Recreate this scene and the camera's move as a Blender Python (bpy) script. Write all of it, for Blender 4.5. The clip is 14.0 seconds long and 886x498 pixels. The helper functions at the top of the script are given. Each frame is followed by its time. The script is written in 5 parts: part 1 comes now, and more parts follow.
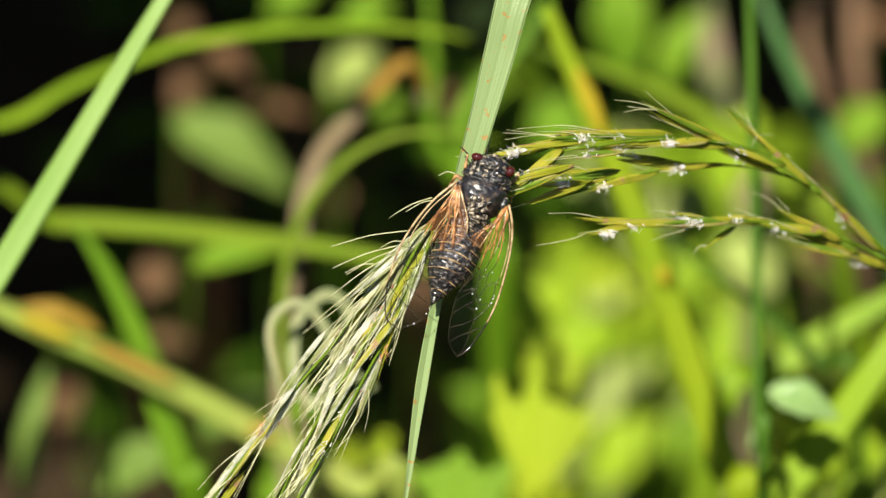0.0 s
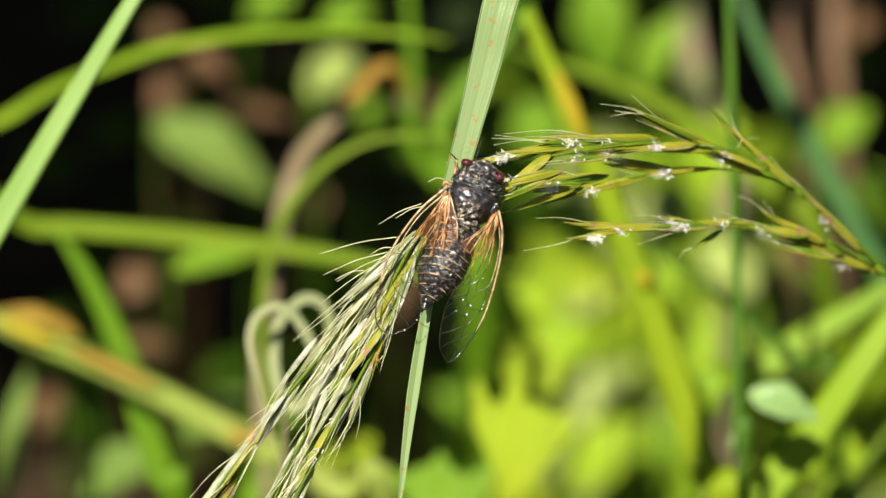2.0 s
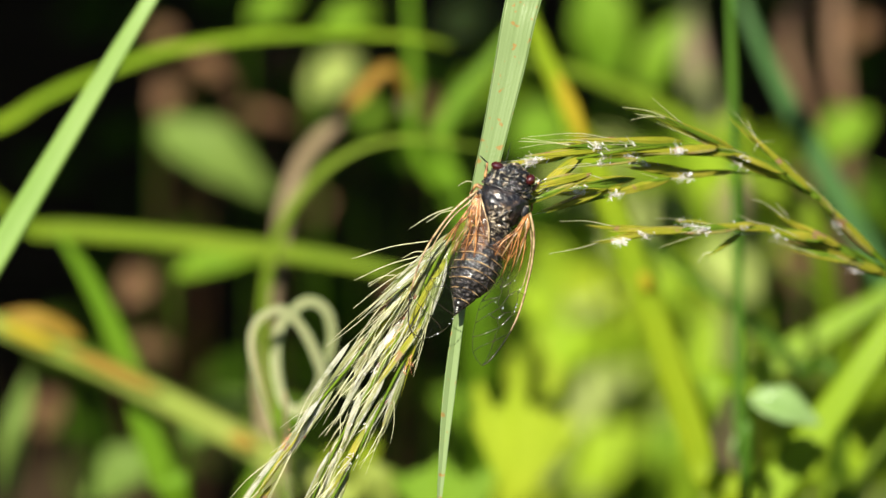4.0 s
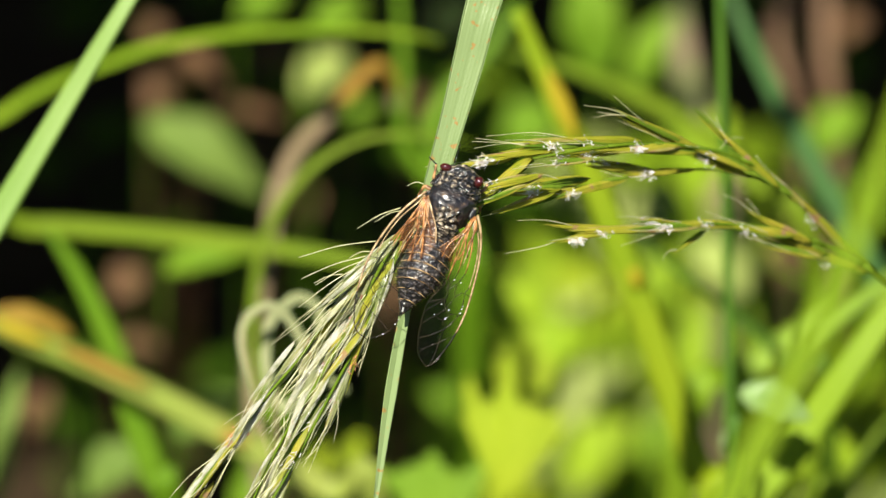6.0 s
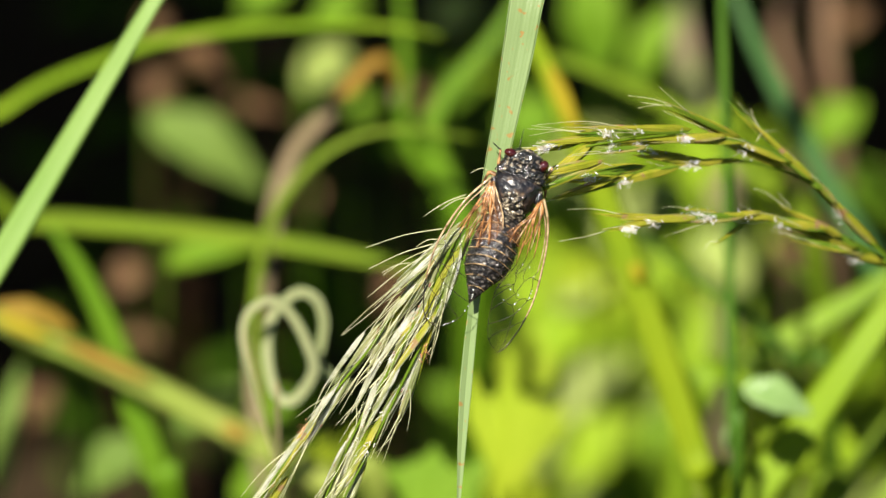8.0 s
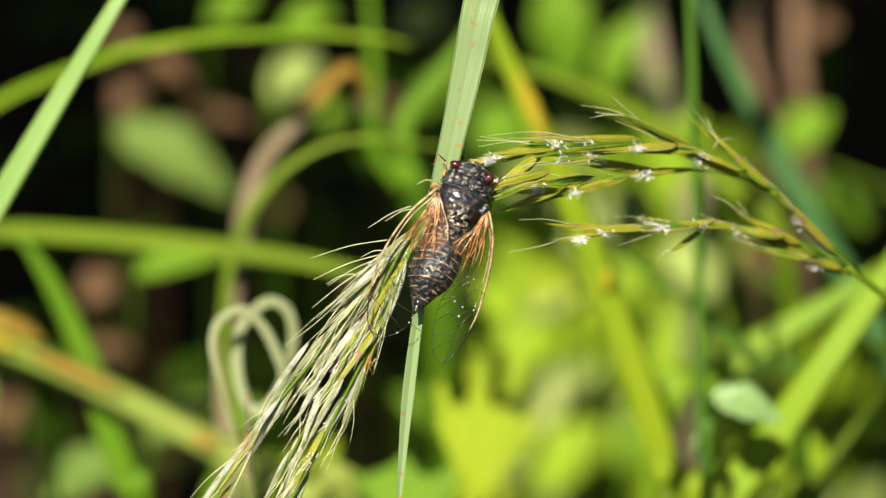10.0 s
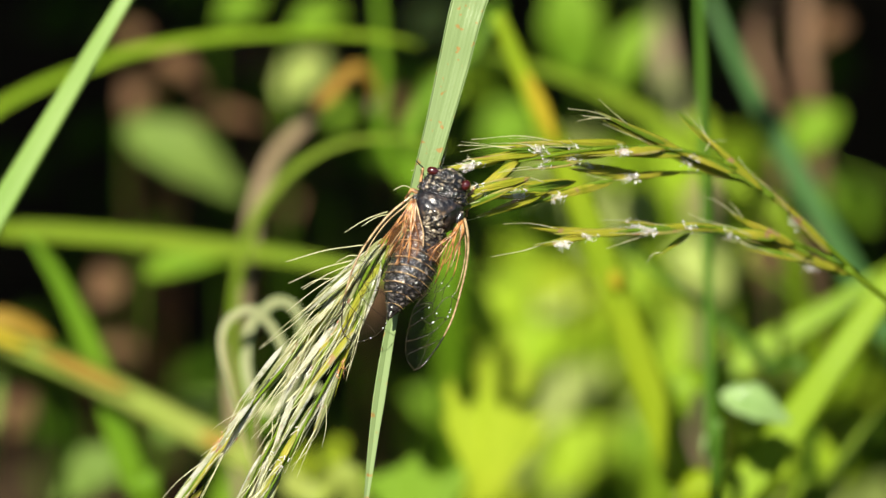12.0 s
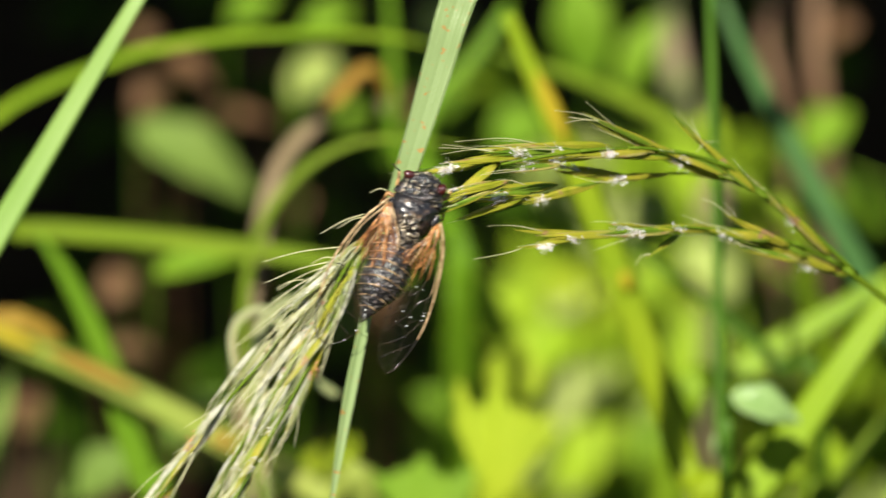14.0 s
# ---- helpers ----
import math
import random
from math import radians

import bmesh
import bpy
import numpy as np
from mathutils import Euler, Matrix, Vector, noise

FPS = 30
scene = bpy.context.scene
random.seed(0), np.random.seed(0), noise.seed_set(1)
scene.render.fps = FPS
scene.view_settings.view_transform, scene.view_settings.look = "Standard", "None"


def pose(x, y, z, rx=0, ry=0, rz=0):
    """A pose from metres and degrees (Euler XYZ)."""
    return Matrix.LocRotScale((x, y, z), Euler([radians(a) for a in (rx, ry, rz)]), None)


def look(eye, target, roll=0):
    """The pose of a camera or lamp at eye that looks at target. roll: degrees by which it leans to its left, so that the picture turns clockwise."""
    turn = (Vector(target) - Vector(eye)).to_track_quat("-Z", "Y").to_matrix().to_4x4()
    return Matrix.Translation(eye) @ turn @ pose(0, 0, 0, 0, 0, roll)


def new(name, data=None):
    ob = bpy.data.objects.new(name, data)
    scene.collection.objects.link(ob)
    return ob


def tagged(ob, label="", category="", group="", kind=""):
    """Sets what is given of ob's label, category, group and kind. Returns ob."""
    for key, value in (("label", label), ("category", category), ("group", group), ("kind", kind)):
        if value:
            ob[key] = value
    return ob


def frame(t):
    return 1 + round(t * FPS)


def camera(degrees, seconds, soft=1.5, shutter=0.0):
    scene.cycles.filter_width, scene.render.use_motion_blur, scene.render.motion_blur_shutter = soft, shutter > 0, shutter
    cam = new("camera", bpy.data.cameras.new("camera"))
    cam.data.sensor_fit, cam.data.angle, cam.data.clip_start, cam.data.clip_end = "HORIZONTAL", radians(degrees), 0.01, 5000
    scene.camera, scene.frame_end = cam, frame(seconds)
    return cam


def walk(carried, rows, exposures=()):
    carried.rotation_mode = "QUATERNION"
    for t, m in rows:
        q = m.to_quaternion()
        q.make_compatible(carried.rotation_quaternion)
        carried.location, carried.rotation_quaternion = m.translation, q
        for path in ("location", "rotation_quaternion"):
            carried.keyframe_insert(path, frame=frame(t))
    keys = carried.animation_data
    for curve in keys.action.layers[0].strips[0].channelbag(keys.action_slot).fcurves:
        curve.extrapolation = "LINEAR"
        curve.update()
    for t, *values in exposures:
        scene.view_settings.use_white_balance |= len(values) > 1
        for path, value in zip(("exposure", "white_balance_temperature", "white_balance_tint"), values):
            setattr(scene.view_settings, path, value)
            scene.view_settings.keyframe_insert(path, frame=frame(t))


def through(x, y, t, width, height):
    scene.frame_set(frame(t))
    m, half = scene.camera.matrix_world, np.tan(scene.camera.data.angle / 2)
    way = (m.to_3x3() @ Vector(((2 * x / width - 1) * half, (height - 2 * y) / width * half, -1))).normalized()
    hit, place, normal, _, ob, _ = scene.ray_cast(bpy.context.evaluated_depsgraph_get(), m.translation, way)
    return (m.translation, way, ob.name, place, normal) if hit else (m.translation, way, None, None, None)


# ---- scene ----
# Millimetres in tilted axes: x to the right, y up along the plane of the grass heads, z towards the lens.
TILT, HEIGHT, REACH = 28.0, 0.30, 0.472
MM = 0.001
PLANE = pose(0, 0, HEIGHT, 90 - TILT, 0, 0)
EYE = PLANE @ Vector((0, 0, REACH))


def at(x, y, z):
    return PLANE @ Vector((x * MM, y * MM, z * MM))


# The aim of the lens on that plane: seconds, mm to the right, mm up.
PAN = [
    (0, -2.61, -0.29), (0.5, -1.65, -0.97), (1, -1.06, -0.97), (1.5, -0.77, -0.39), (2, -0.39, 0.1), (2.5, -0.48, 0.29),
    (3, -0.68, 0.29), (3.5, -0.68, 0.49), (6, 0.58, 0), (6.5, -0, -0.39), (7, -0.09, 0.1), (7.5, -0, 0),
    (8, 0.39, -0.58), (8.5, 1.46, -0.97), (9, 2.91, -0.39), (11.5, 4.07, 0.58), (12, 2.81, 0.39), (12.5, 1.36, -0.19),
    (13, 1.16, 0), (13.5, 1.07, 0.29), (14, 1.65, 0.39),
]

cam = camera(12.0, 14.0, shutter=0.25)
cam.data.dof.use_dof = True
cam.data.dof.focus_distance = REACH - 0.001
cam.data.dof.aperture_fstop = 15.0
cam.data.dof.aperture_blades = 0
walk(cam, [(t, look(EYE, at(x, y, 0))) for t, x, y in PAN])

# ---- light ----
SUN_HIGH, SUN_TURN = 56.0, 205.0
scene.view_settings.exposure = 1.11
world = bpy.data.worlds.new("sky")
scene.world = world
world.use_nodes = True
sky = world.node_tree.nodes.new("ShaderNodeTexSky")
sky.sky_type = "NISHITA"
sky.sun_disc = False
sky.sun_elevation = radians(SUN_HIGH)
sky.sun_rotation = radians(SUN_TURN)
world.node_tree.nodes["Background"].inputs[1].default_value = 0.037
world.node_tree.links.new(sky.outputs[0], world.node_tree.nodes["Background"].inputs[0])
sun = new("sun", bpy.data.lights.new("sun", "SUN"))
sun.data.energy, sun.data.angle, sun.data.color = 5.0, radians(0.53), (1.0, 0.94, 0.82)
SUNWARD = Vector((math.sin(radians(SUN_TURN)) * math.cos(radians(SUN_HIGH)),
                  math.cos(radians(SUN_TURN)) * math.cos(radians(SUN_HIGH)), math.sin(radians(SUN_HIGH))))
sun.matrix_world = look(SUNWARD * 3, (0, 0, 0))


# ---- materials ----
def nodes_of(name):
    mat = bpy.data.materials.new(name)
    mat.use_nodes = True
    tree = mat.node_tree
    return mat, tree, tree.nodes["Principled BSDF"], tree.nodes["Material Output"]


def link(tree, a, b):
    tree.links.new(a, b)


def node(tree, kind, **values):
    n = tree.nodes.new(kind)
    for key, value in values.items():
        n.inputs[key.replace("_", " ")].default_value = value
    return n


def ramp(tree, source, stops):
    r = tree.nodes.new("ShaderNodeValToRGB")
    while len(r.color_ramp.elements) < len(stops):
        r.color_ramp.elements.new(0.5)
    for e, (p, c) in zip(r.color_ramp.elements, stops):
        e.position, e.color = p, (*c, 1)
    link(tree, source, r.inputs[0])
    return r


def mixed(tree, fac, a, b, kind="MIX"):
    m = tree.nodes.new("ShaderNodeMix")
    m.data_type, m.blend_type = "RGBA", kind
    for value, slot in ((fac, 0), (a, 6), (b, 7)):
        if isinstance(value, (int, float)):
            m.inputs[slot].default_value = value
        elif isinstance(value, tuple):
            m.inputs[slot].default_value = (*value, 1)
        else:
            link(tree, value, m.inputs[slot])
    return m.outputs[2]


def leaf_material(name, base, other, rough=0.42, through=0.45, spots=None, spot_share=0.0, spot_size=0.9, veins=9.0, blotch=0.05, shine=0.18, stripes=0.22, grain=0.0):
    """A leaf: two greens in blotches, fine lengthwise veins, a few rust specks, and light that shines through."""
    mat, tree, bsdf, out = nodes_of(name)
    uv = tree.nodes.new("ShaderNodeUVMap")
    geo = tree.nodes.new("ShaderNodeTexCoord")
    blot = node(tree, "ShaderNodeTexNoise", Scale=blotch * 1000, Detail=4.0)
    link(tree, geo.outputs["Object"], blot.inputs["Vector"])
    isle = tree.nodes.new("ShaderNodeNewGeometry")
    add = tree.nodes.new("ShaderNodeMath")
    add.operation = "MULTIPLY_ADD"
    add.inputs[1].default_value = 0.5
    link(tree, isle.outputs["Random Per Island"], add.inputs[0])
    sub = tree.nodes.new("ShaderNodeMath")
    sub.operation = "SUBTRACT"
    sub.inputs[1].default_value = 0.25
    link(tree, blot.outputs[0], sub.inputs[0])
    link(tree, sub.outputs[0], add.inputs[2])
    colour = ramp(tree, add.outputs[0], [(0.3, base), (0.72, other)]).outputs[0]
    # veins run along the blade: stripes across it
    split = tree.nodes.new("ShaderNodeSeparateXYZ")
    link(tree, uv.outputs[0], split.inputs[0])
    wave = tree.nodes.new("ShaderNodeMath")
    wave.operation = "MULTIPLY"
    wave.inputs[1].default_value = veins * 6.283
    link(tree, split.outputs[0], wave.inputs[0])
    sine = tree.nodes.new("ShaderNodeMath")
    sine.operation = "SINE"
    link(tree, wave.outputs[0], sine.inputs[0])
    stripe = ramp(tree, sine.outputs[0], [(0.55, (0, 0, 0)), (1.0, (stripes, stripes, stripes))]).outputs[0]
    pale = tuple(min(1.0, c * 1.6) for c in other)
    colour = mixed(tree, stripe, colour, pale)
    if spots:
        sp = node(tree, "ShaderNodeTexNoise", Scale=1000.0 / spot_size, Detail=1.0)
        link(tree, geo.outputs["Object"], sp.inputs["Vector"])
        cut = ramp(tree, sp.outputs[0], [(1 - spot_share - 0.04, (0, 0, 0)), (1 - spot_share + 0.04, (1, 1, 1))]).outputs[0]
        colour = mixed(tree, cut, colour, spots)
    link(tree, colour, bsdf.inputs["Base Color"])
    bsdf.inputs["Roughness"].default_value = rough
    bsdf.inputs["Specular IOR Level"].default_value = shine
    bump = node(tree, "ShaderNodeBump", Strength=stripes, Distance=0.0002)
    link(tree, sine.outputs[0], bump.inputs["Height"])
    skin = bump
    if grain:
        fine = node(tree, "ShaderNodeTexNoise", Scale=3200.0, Detail=2.0)
        link(tree, geo.outputs["Object"], fine.inputs["Vector"])
        skin = node(tree, "ShaderNodeBump", Strength=grain, Distance=0.0003)
        link(tree, fine.outputs[0], skin.inputs["Height"])
        link(tree, bump.outputs[0], skin.inputs["Normal"])
    link(tree, skin.outputs[0], bsdf.inputs["Normal"])
    glow = tree.nodes.new("ShaderNodeBsdfTranslucent")
    warm = mixed(tree, 1.0, colour, (1.0, 1.0, 0.3), "MULTIPLY")
    link(tree, warm, glow.inputs[0])
    mix = tree.nodes.new("ShaderNodeMixShader")
    mix.inputs[0].default_value = through
    link(tree, bsdf.outputs[0], mix.inputs[1])
    link(tree, glow.outputs[0], mix.inputs[2])
    link(tree, mix.outputs[0], out.inputs[0])
    return mat


def plain(name, stops, scale=400.0, rough=0.5, bump=0.3, metal=0.0, coat=0.0, distort=0.0, shine=0.5):
    """A mottled opaque surface: colours by noise, with fine relief."""
    mat, tree, bsdf, out = nodes_of(name)
    geo = tree.nodes.new("ShaderNodeTexCoord")
    n = node(tree, "ShaderNodeTexNoise", Scale=scale, Detail=6.0, Distortion=distort)
    link(tree, geo.outputs["Object"], n.inputs["Vector"])
    link(tree, ramp(tree, n.outputs[0], stops).outputs[0], bsdf.inputs["Base Color"])
    fine = node(tree, "ShaderNodeTexNoise", Scale=scale * 1.6, Detail=3.0)
    link(tree, geo.outputs["Object"], fine.inputs["Vector"])
    b = node(tree, "ShaderNodeBump", Strength=bump, Distance=0.0004)
    link(tree, fine.outputs[0], b.inputs["Height"])
    link(tree, b.outputs[0], bsdf.inputs["Normal"])
    link(tree, b.outputs[0], bsdf.inputs["Coat Normal"])
    bsdf.inputs["Roughness"].default_value = rough
    bsdf.inputs["Metallic"].default_value = metal
    bsdf.inputs["Specular IOR Level"].default_value = shine
    bsdf.inputs["Coat Weight"].default_value = coat
    bsdf.inputs["Coat Roughness"].default_value = 0.12
    return mat


PALE_BLADE = leaf_material("pale_blade", (0.175, 0.262, 0.085), (0.225, 0.31, 0.122), 0.4, 0.3, (0.33, 0.21, 0.06), 0.315, 0.8, 13.0, 0.09, 0.32, 0.05, 0.12)
PALE_YELLOW = leaf_material("pale_yellow_blade", (0.19, 0.33, 0.06), (0.26, 0.39, 0.1), 0.42, 0.35, None, 0.0, 1.0, 5.0, 0.05, 0.3, 0.1)
GRASS = leaf_material("grass_green", (0.09, 0.2, 0.007), (0.15, 0.28, 0.01), 0.45, 0.45)
GRASS_LIGHT = leaf_material("grass_light", (0.17, 0.3, 0.012), (0.25, 0.38, 0.02), 0.45, 0.45)
FRESH = leaf_material("grass_fresh", (0.1, 0.225, 0.008), (0.155, 0.29, 0.012), 0.45, 0.45)
OLIVE = leaf_material("grass_olive", (0.12, 0.21, 0.01), (0.2, 0.29, 0.016), 0.5, 0.45)
YELLOW = leaf_material("grass_yellow", (0.2, 0.31, 0.008), (0.28, 0.36, 0.01), 0.5, 0.45)
RUST = leaf_material("grass_rusty", (0.17, 0.25, 0.025), (0.26, 0.3, 0.06), 0.5, 0.3, (0.34, 0.17, 0.03), 0.28, 9.0)
FADED = leaf_material("grass_faded", (0.19, 0.22, 0.07), (0.34, 0.34, 0.17), 0.55, 0.35, (0.34, 0.25, 0.16), 0.4, 22.0)
AMBER = leaf_material("withered_amber", (0.36, 0.31, 0.012), (0.44, 0.33, 0.02), 0.5, 0.4, (0.46, 0.24, 0.012), 0.33, 6.0)
RUSSET = leaf_material("withered_russet", (0.26, 0.13, 0.015), (0.28, 0.2, 0.028), 0.6, 0.3, (0.18, 0.07, 0.02), 0.4, 9.0)
SHEATH = leaf_material("sheath", (0.1, 0.13, 0.03), (0.17, 0.19, 0.06), 0.6, 0.3)
BRIGHT = leaf_material("grass_bright", (0.185, 0.315, 0.007), (0.245, 0.37, 0.011), 0.45, 0.45)
TEAL = leaf_material("grass_bluish", (0.038, 0.11, 0.024), (0.07, 0.16, 0.045), 0.45, 0.35)
STEM = leaf_material("stem_green", (0.042, 0.115, 0.008), (0.075, 0.165, 0.014), 0.5, 0.3)
DEEP = leaf_material("grass_deep", (0.035, 0.095, 0.006), (0.07, 0.15, 0.012), 0.5, 0.4)
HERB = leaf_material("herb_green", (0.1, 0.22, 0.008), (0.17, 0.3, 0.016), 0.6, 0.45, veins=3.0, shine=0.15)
# herb green with half shade put into the colour
HERB_HALF_SHADE = leaf_material("herb_half_shade", (0.1, 0.18, 0.025), (0.16, 0.24, 0.045), 0.6, 0.4, veins=3.0, shine=0.15)
# the three light greens carry sunlight in their colour
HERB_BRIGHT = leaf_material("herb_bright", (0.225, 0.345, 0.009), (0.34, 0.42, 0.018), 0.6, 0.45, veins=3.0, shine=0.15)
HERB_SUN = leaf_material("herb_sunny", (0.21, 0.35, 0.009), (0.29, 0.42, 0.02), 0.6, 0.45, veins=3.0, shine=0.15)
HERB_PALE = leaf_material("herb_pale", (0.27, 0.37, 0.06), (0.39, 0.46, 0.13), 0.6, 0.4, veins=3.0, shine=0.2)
# shade put into the green, with the gloss taken out
HERB_SHADED = leaf_material("herb_shaded", (0.03, 0.075, 0.004), (0.065, 0.12, 0.009), 0.8, 0.4, veins=3.0, shine=0.03)
SILVER = leaf_material("herb_silvery", (0.11, 0.23, 0.045), (0.27, 0.37, 0.15), 0.27, 0.25, veins=3.0)
TAN = leaf_material("dry_tan", (0.17, 0.125, 0.065), (0.3, 0.235, 0.14), 0.65, 0.3, (0.2, 0.1, 0.04), 0.36, 14.0, shine=0.1)
CURL = leaf_material("curled_blade", (0.2, 0.26, 0.085), (0.37, 0.4, 0.22), 0.5, 0.3)
STRAW = leaf_material("straw", (0.3, 0.25, 0.12), (0.42, 0.36, 0.2), 0.6, 0.3)
GLUME_GREEN = leaf_material("glume_green", (0.3, 0.37, 0.014), (0.55, 0.5, 0.06), 0.4, 0.6, (0.5, 0.33, 0.16), 0.3, 1.7, 3.0, 0.5, 0.4, 0.3, 0.15)
GLUME_LEAF = leaf_material("glume_leaf_green", (0.11, 0.22, 0.012), (0.24, 0.36, 0.03), 0.4, 0.55, (0.34, 0.36, 0.05), 0.3, 2.2, 3.0, 0.5, 0.4, 0.3, 0.15)
GLUME_TINGED = leaf_material("glume_tinged", (0.42, 0.42, 0.07), (0.55, 0.48, 0.18), 0.35, 0.6, (0.5, 0.3, 0.15), 0.36, 1.6, 3.0, 0.7, 0.5, 0.3, 0.2)
GLUME_PALE = leaf_material("glume_pale", (0.17, 0.235, 0.035), (0.42, 0.42, 0.22), 0.24, 0.5, (0.34, 0.17, 0.11), 0.29, 1.3, 4.0, 0.3, 0.9, 0.3, 0.3)
GLUME_WHITE = leaf_material("glume_white", (0.27, 0.31, 0.11), (0.84, 0.81, 0.72), 0.16, 0.42, (0.46, 0.3, 0.22), 0.27, 1.0, 4.0, 0.5, 1.0, 0.5, 0.35)
AWN = plain("awn", [(0.3, (0.42, 0.42, 0.2)), (0.7, (0.62, 0.6, 0.36))], 300.0, 0.35, 0.1)
ANTHER = plain("anther", [(0.35, (0.6, 0.55, 0.47)), (0.65, (0.86, 0.84, 0.8))], 900.0, 0.6, 0.3)
RUSTY_ANTHER = plain("rusty_anther", [(0.35, (0.55, 0.2, 0.08)), (0.65, (0.75, 0.4, 0.2))], 900.0, 0.6, 0.3)
LITTER = plain("dead_leaf", [(0.3, (0.085, 0.05, 0.03)), (0.7, (0.21, 0.135, 0.085))], 60.0, 0.8, 0.5, shine=0.1)
DRY = leaf_material("dry_brown", (0.085, 0.042, 0.018), (0.17, 0.1, 0.052), 0.75, 0.25, (0.05, 0.028, 0.014), 0.35, 12.0, shine=0.05)
STUBBLE = leaf_material("dry_stalk", (0.14, 0.08, 0.042), (0.26, 0.165, 0.1), 0.75, 0.25, (0.08, 0.046, 0.025), 0.35, 12.0, shine=0.05)
# near-black and dull: shade between the plants is put into the soil colour
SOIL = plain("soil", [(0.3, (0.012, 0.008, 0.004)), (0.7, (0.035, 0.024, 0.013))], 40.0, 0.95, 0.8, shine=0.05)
BODY = plain("black_cuticle", [(0.46, (0.007, 0.007, 0.008)), (0.54, (0.022, 0.019, 0.018)), (0.6, (0.11, 0.088, 0.062)), (0.75, (0.52, 0.43, 0.31))], 2000.0, 0.2, 0.55, coat=0.8)
RINGS = plain("downy_cuticle", [(0.46, (0.008, 0.007, 0.008)), (0.58, (0.035, 0.029, 0.027)), (0.66, (0.13, 0.112, 0.1)), (0.78, (0.36, 0.33, 0.3))], 2200.0, 0.22, 0.6, coat=0.5)
MESO = plain("polished_cuticle", [(0.45, (0.007, 0.007, 0.009)), (0.6, (0.026, 0.019, 0.017)), (0.74, (0.15, 0.1, 0.065))], 1100.0, 0.36, 0.28, coat=0.25, shine=0.7)
GOLD = plain("pale_marking", [(0.4, (0.012, 0.01, 0.009)), (0.54, (0.1, 0.08, 0.058)), (0.68, (0.5, 0.42, 0.3))], 2200.0, 0.2, 0.5, coat=0.7)
BAND = plain("segment_edge", [(0.4, (0.05, 0.03, 0.015)), (0.5, (0.38, 0.23, 0.1)), (0.7, (0.6, 0.42, 0.22))], 900.0, 0.35, 0.3)
EYE_RED = plain("eye_red", [(0.3, (0.022, 0.002, 0.002)), (0.7, (0.06, 0.005, 0.004))], 300.0, 0.12, 0.02, coat=1.0)
LEG = plain("leg_brown", [(0.4, (0.07, 0.03, 0.012)), (0.56, (0.5, 0.27, 0.1))], 700.0, 0.35, 0.2)
VEIN_ORANGE = plain("vein_orange", [(0.38, (0.1, 0.036, 0.012)), (0.65, (0.48, 0.22, 0.07))], 1100.0, 0.25, 0.35)
VEIN_TAN = plain("vein_tan", [(0.36, (0.17, 0.1, 0.045)), (0.65, (0.5, 0.36, 0.2))], 1200.0, 0.25, 0.4)
VEIN_DARK = plain("vein_dark", [(0.4, (0.012, 0.009, 0.007)), (0.65, (0.05, 0.035, 0.02))], 500.0, 0.18, 0.3, coat=0.5)


def wing_material(name, tint, clear):
    mat, tree, bsdf, out = nodes_of(name)
    bsdf.inputs["Base Color"].default_value = (*tint, 1)
    bsdf.inputs["Roughness"].default_value = 0.22
    bsdf.inputs["Specular IOR Level"].default_value = 0.8
    geo = tree.nodes.new("ShaderNodeTexCoord")
    n = node(tree, "ShaderNodeTexNoise", Scale=700.0, Detail=3.0)
    link(tree, geo.outputs["Object"], n.inputs["Vector"])
    b = node(tree, "ShaderNodeBump", Strength=0.05, Distance=0.0002)
    link(tree, n.outputs[0], b.inputs["Height"])
    link(tree, b.outputs[0], bsdf.inputs["Normal"])
    clear_node = tree.nodes.new("ShaderNodeBsdfTransparent")
    clear_node.inputs[0].default_value = (1.0, 1.0, 1.0, 1)
    mix = tree.nodes.new("ShaderNodeMixShader")
    mix.inputs[0].default_value = clear
    link(tree, bsdf.outputs[0], mix.inputs[1])
    link(tree, clear_node.outputs[0], mix.inputs[2])
    link(tree, mix.outputs[0], out.inputs[0])
    return mat


# whitish colour for the glints on the wing veins
GLINT = plain("vein_glint", [(0.4, (0.6, 0.62, 0.58)), (0.6, (0.85, 0.86, 0.82))], 900.0, 0.12, 0.1, coat=0.6)
MEMBRANE = wing_material("wing_membrane", (0.4, 0.5, 0.38), 0.996)
MEMBRANE_AMBER = wing_material("wing_amber", (0.34, 0.13, 0.035), 0.86)


# ---- builders: all lengths in mm ----
def curve(points, n):
    """A smooth line of n + 1 points through the given ones."""
    p = [Vector(q) for q in points]
    if len(p) == 2:
        return [p[0].lerp(p[1], i / n) for i in range(n + 1)]
    p = [p[0] * 2 - p[1], *p, p[-1] * 2 - p[-2]]
    out = []
    spans = len(p) - 3
    for i in range(n + 1):
        s = min(i / n * spans, spans - 1e-6)
        k, f = int(s), s - int(s)
        a, b, c, d = p[k:k + 4]
        out.append(0.5 * (2 * b + (c - a) * f + (2 * a - 5 * b + 4 * c - d) * f * f + (3 * b - a - 3 * c + d) * f ** 3))
    return out


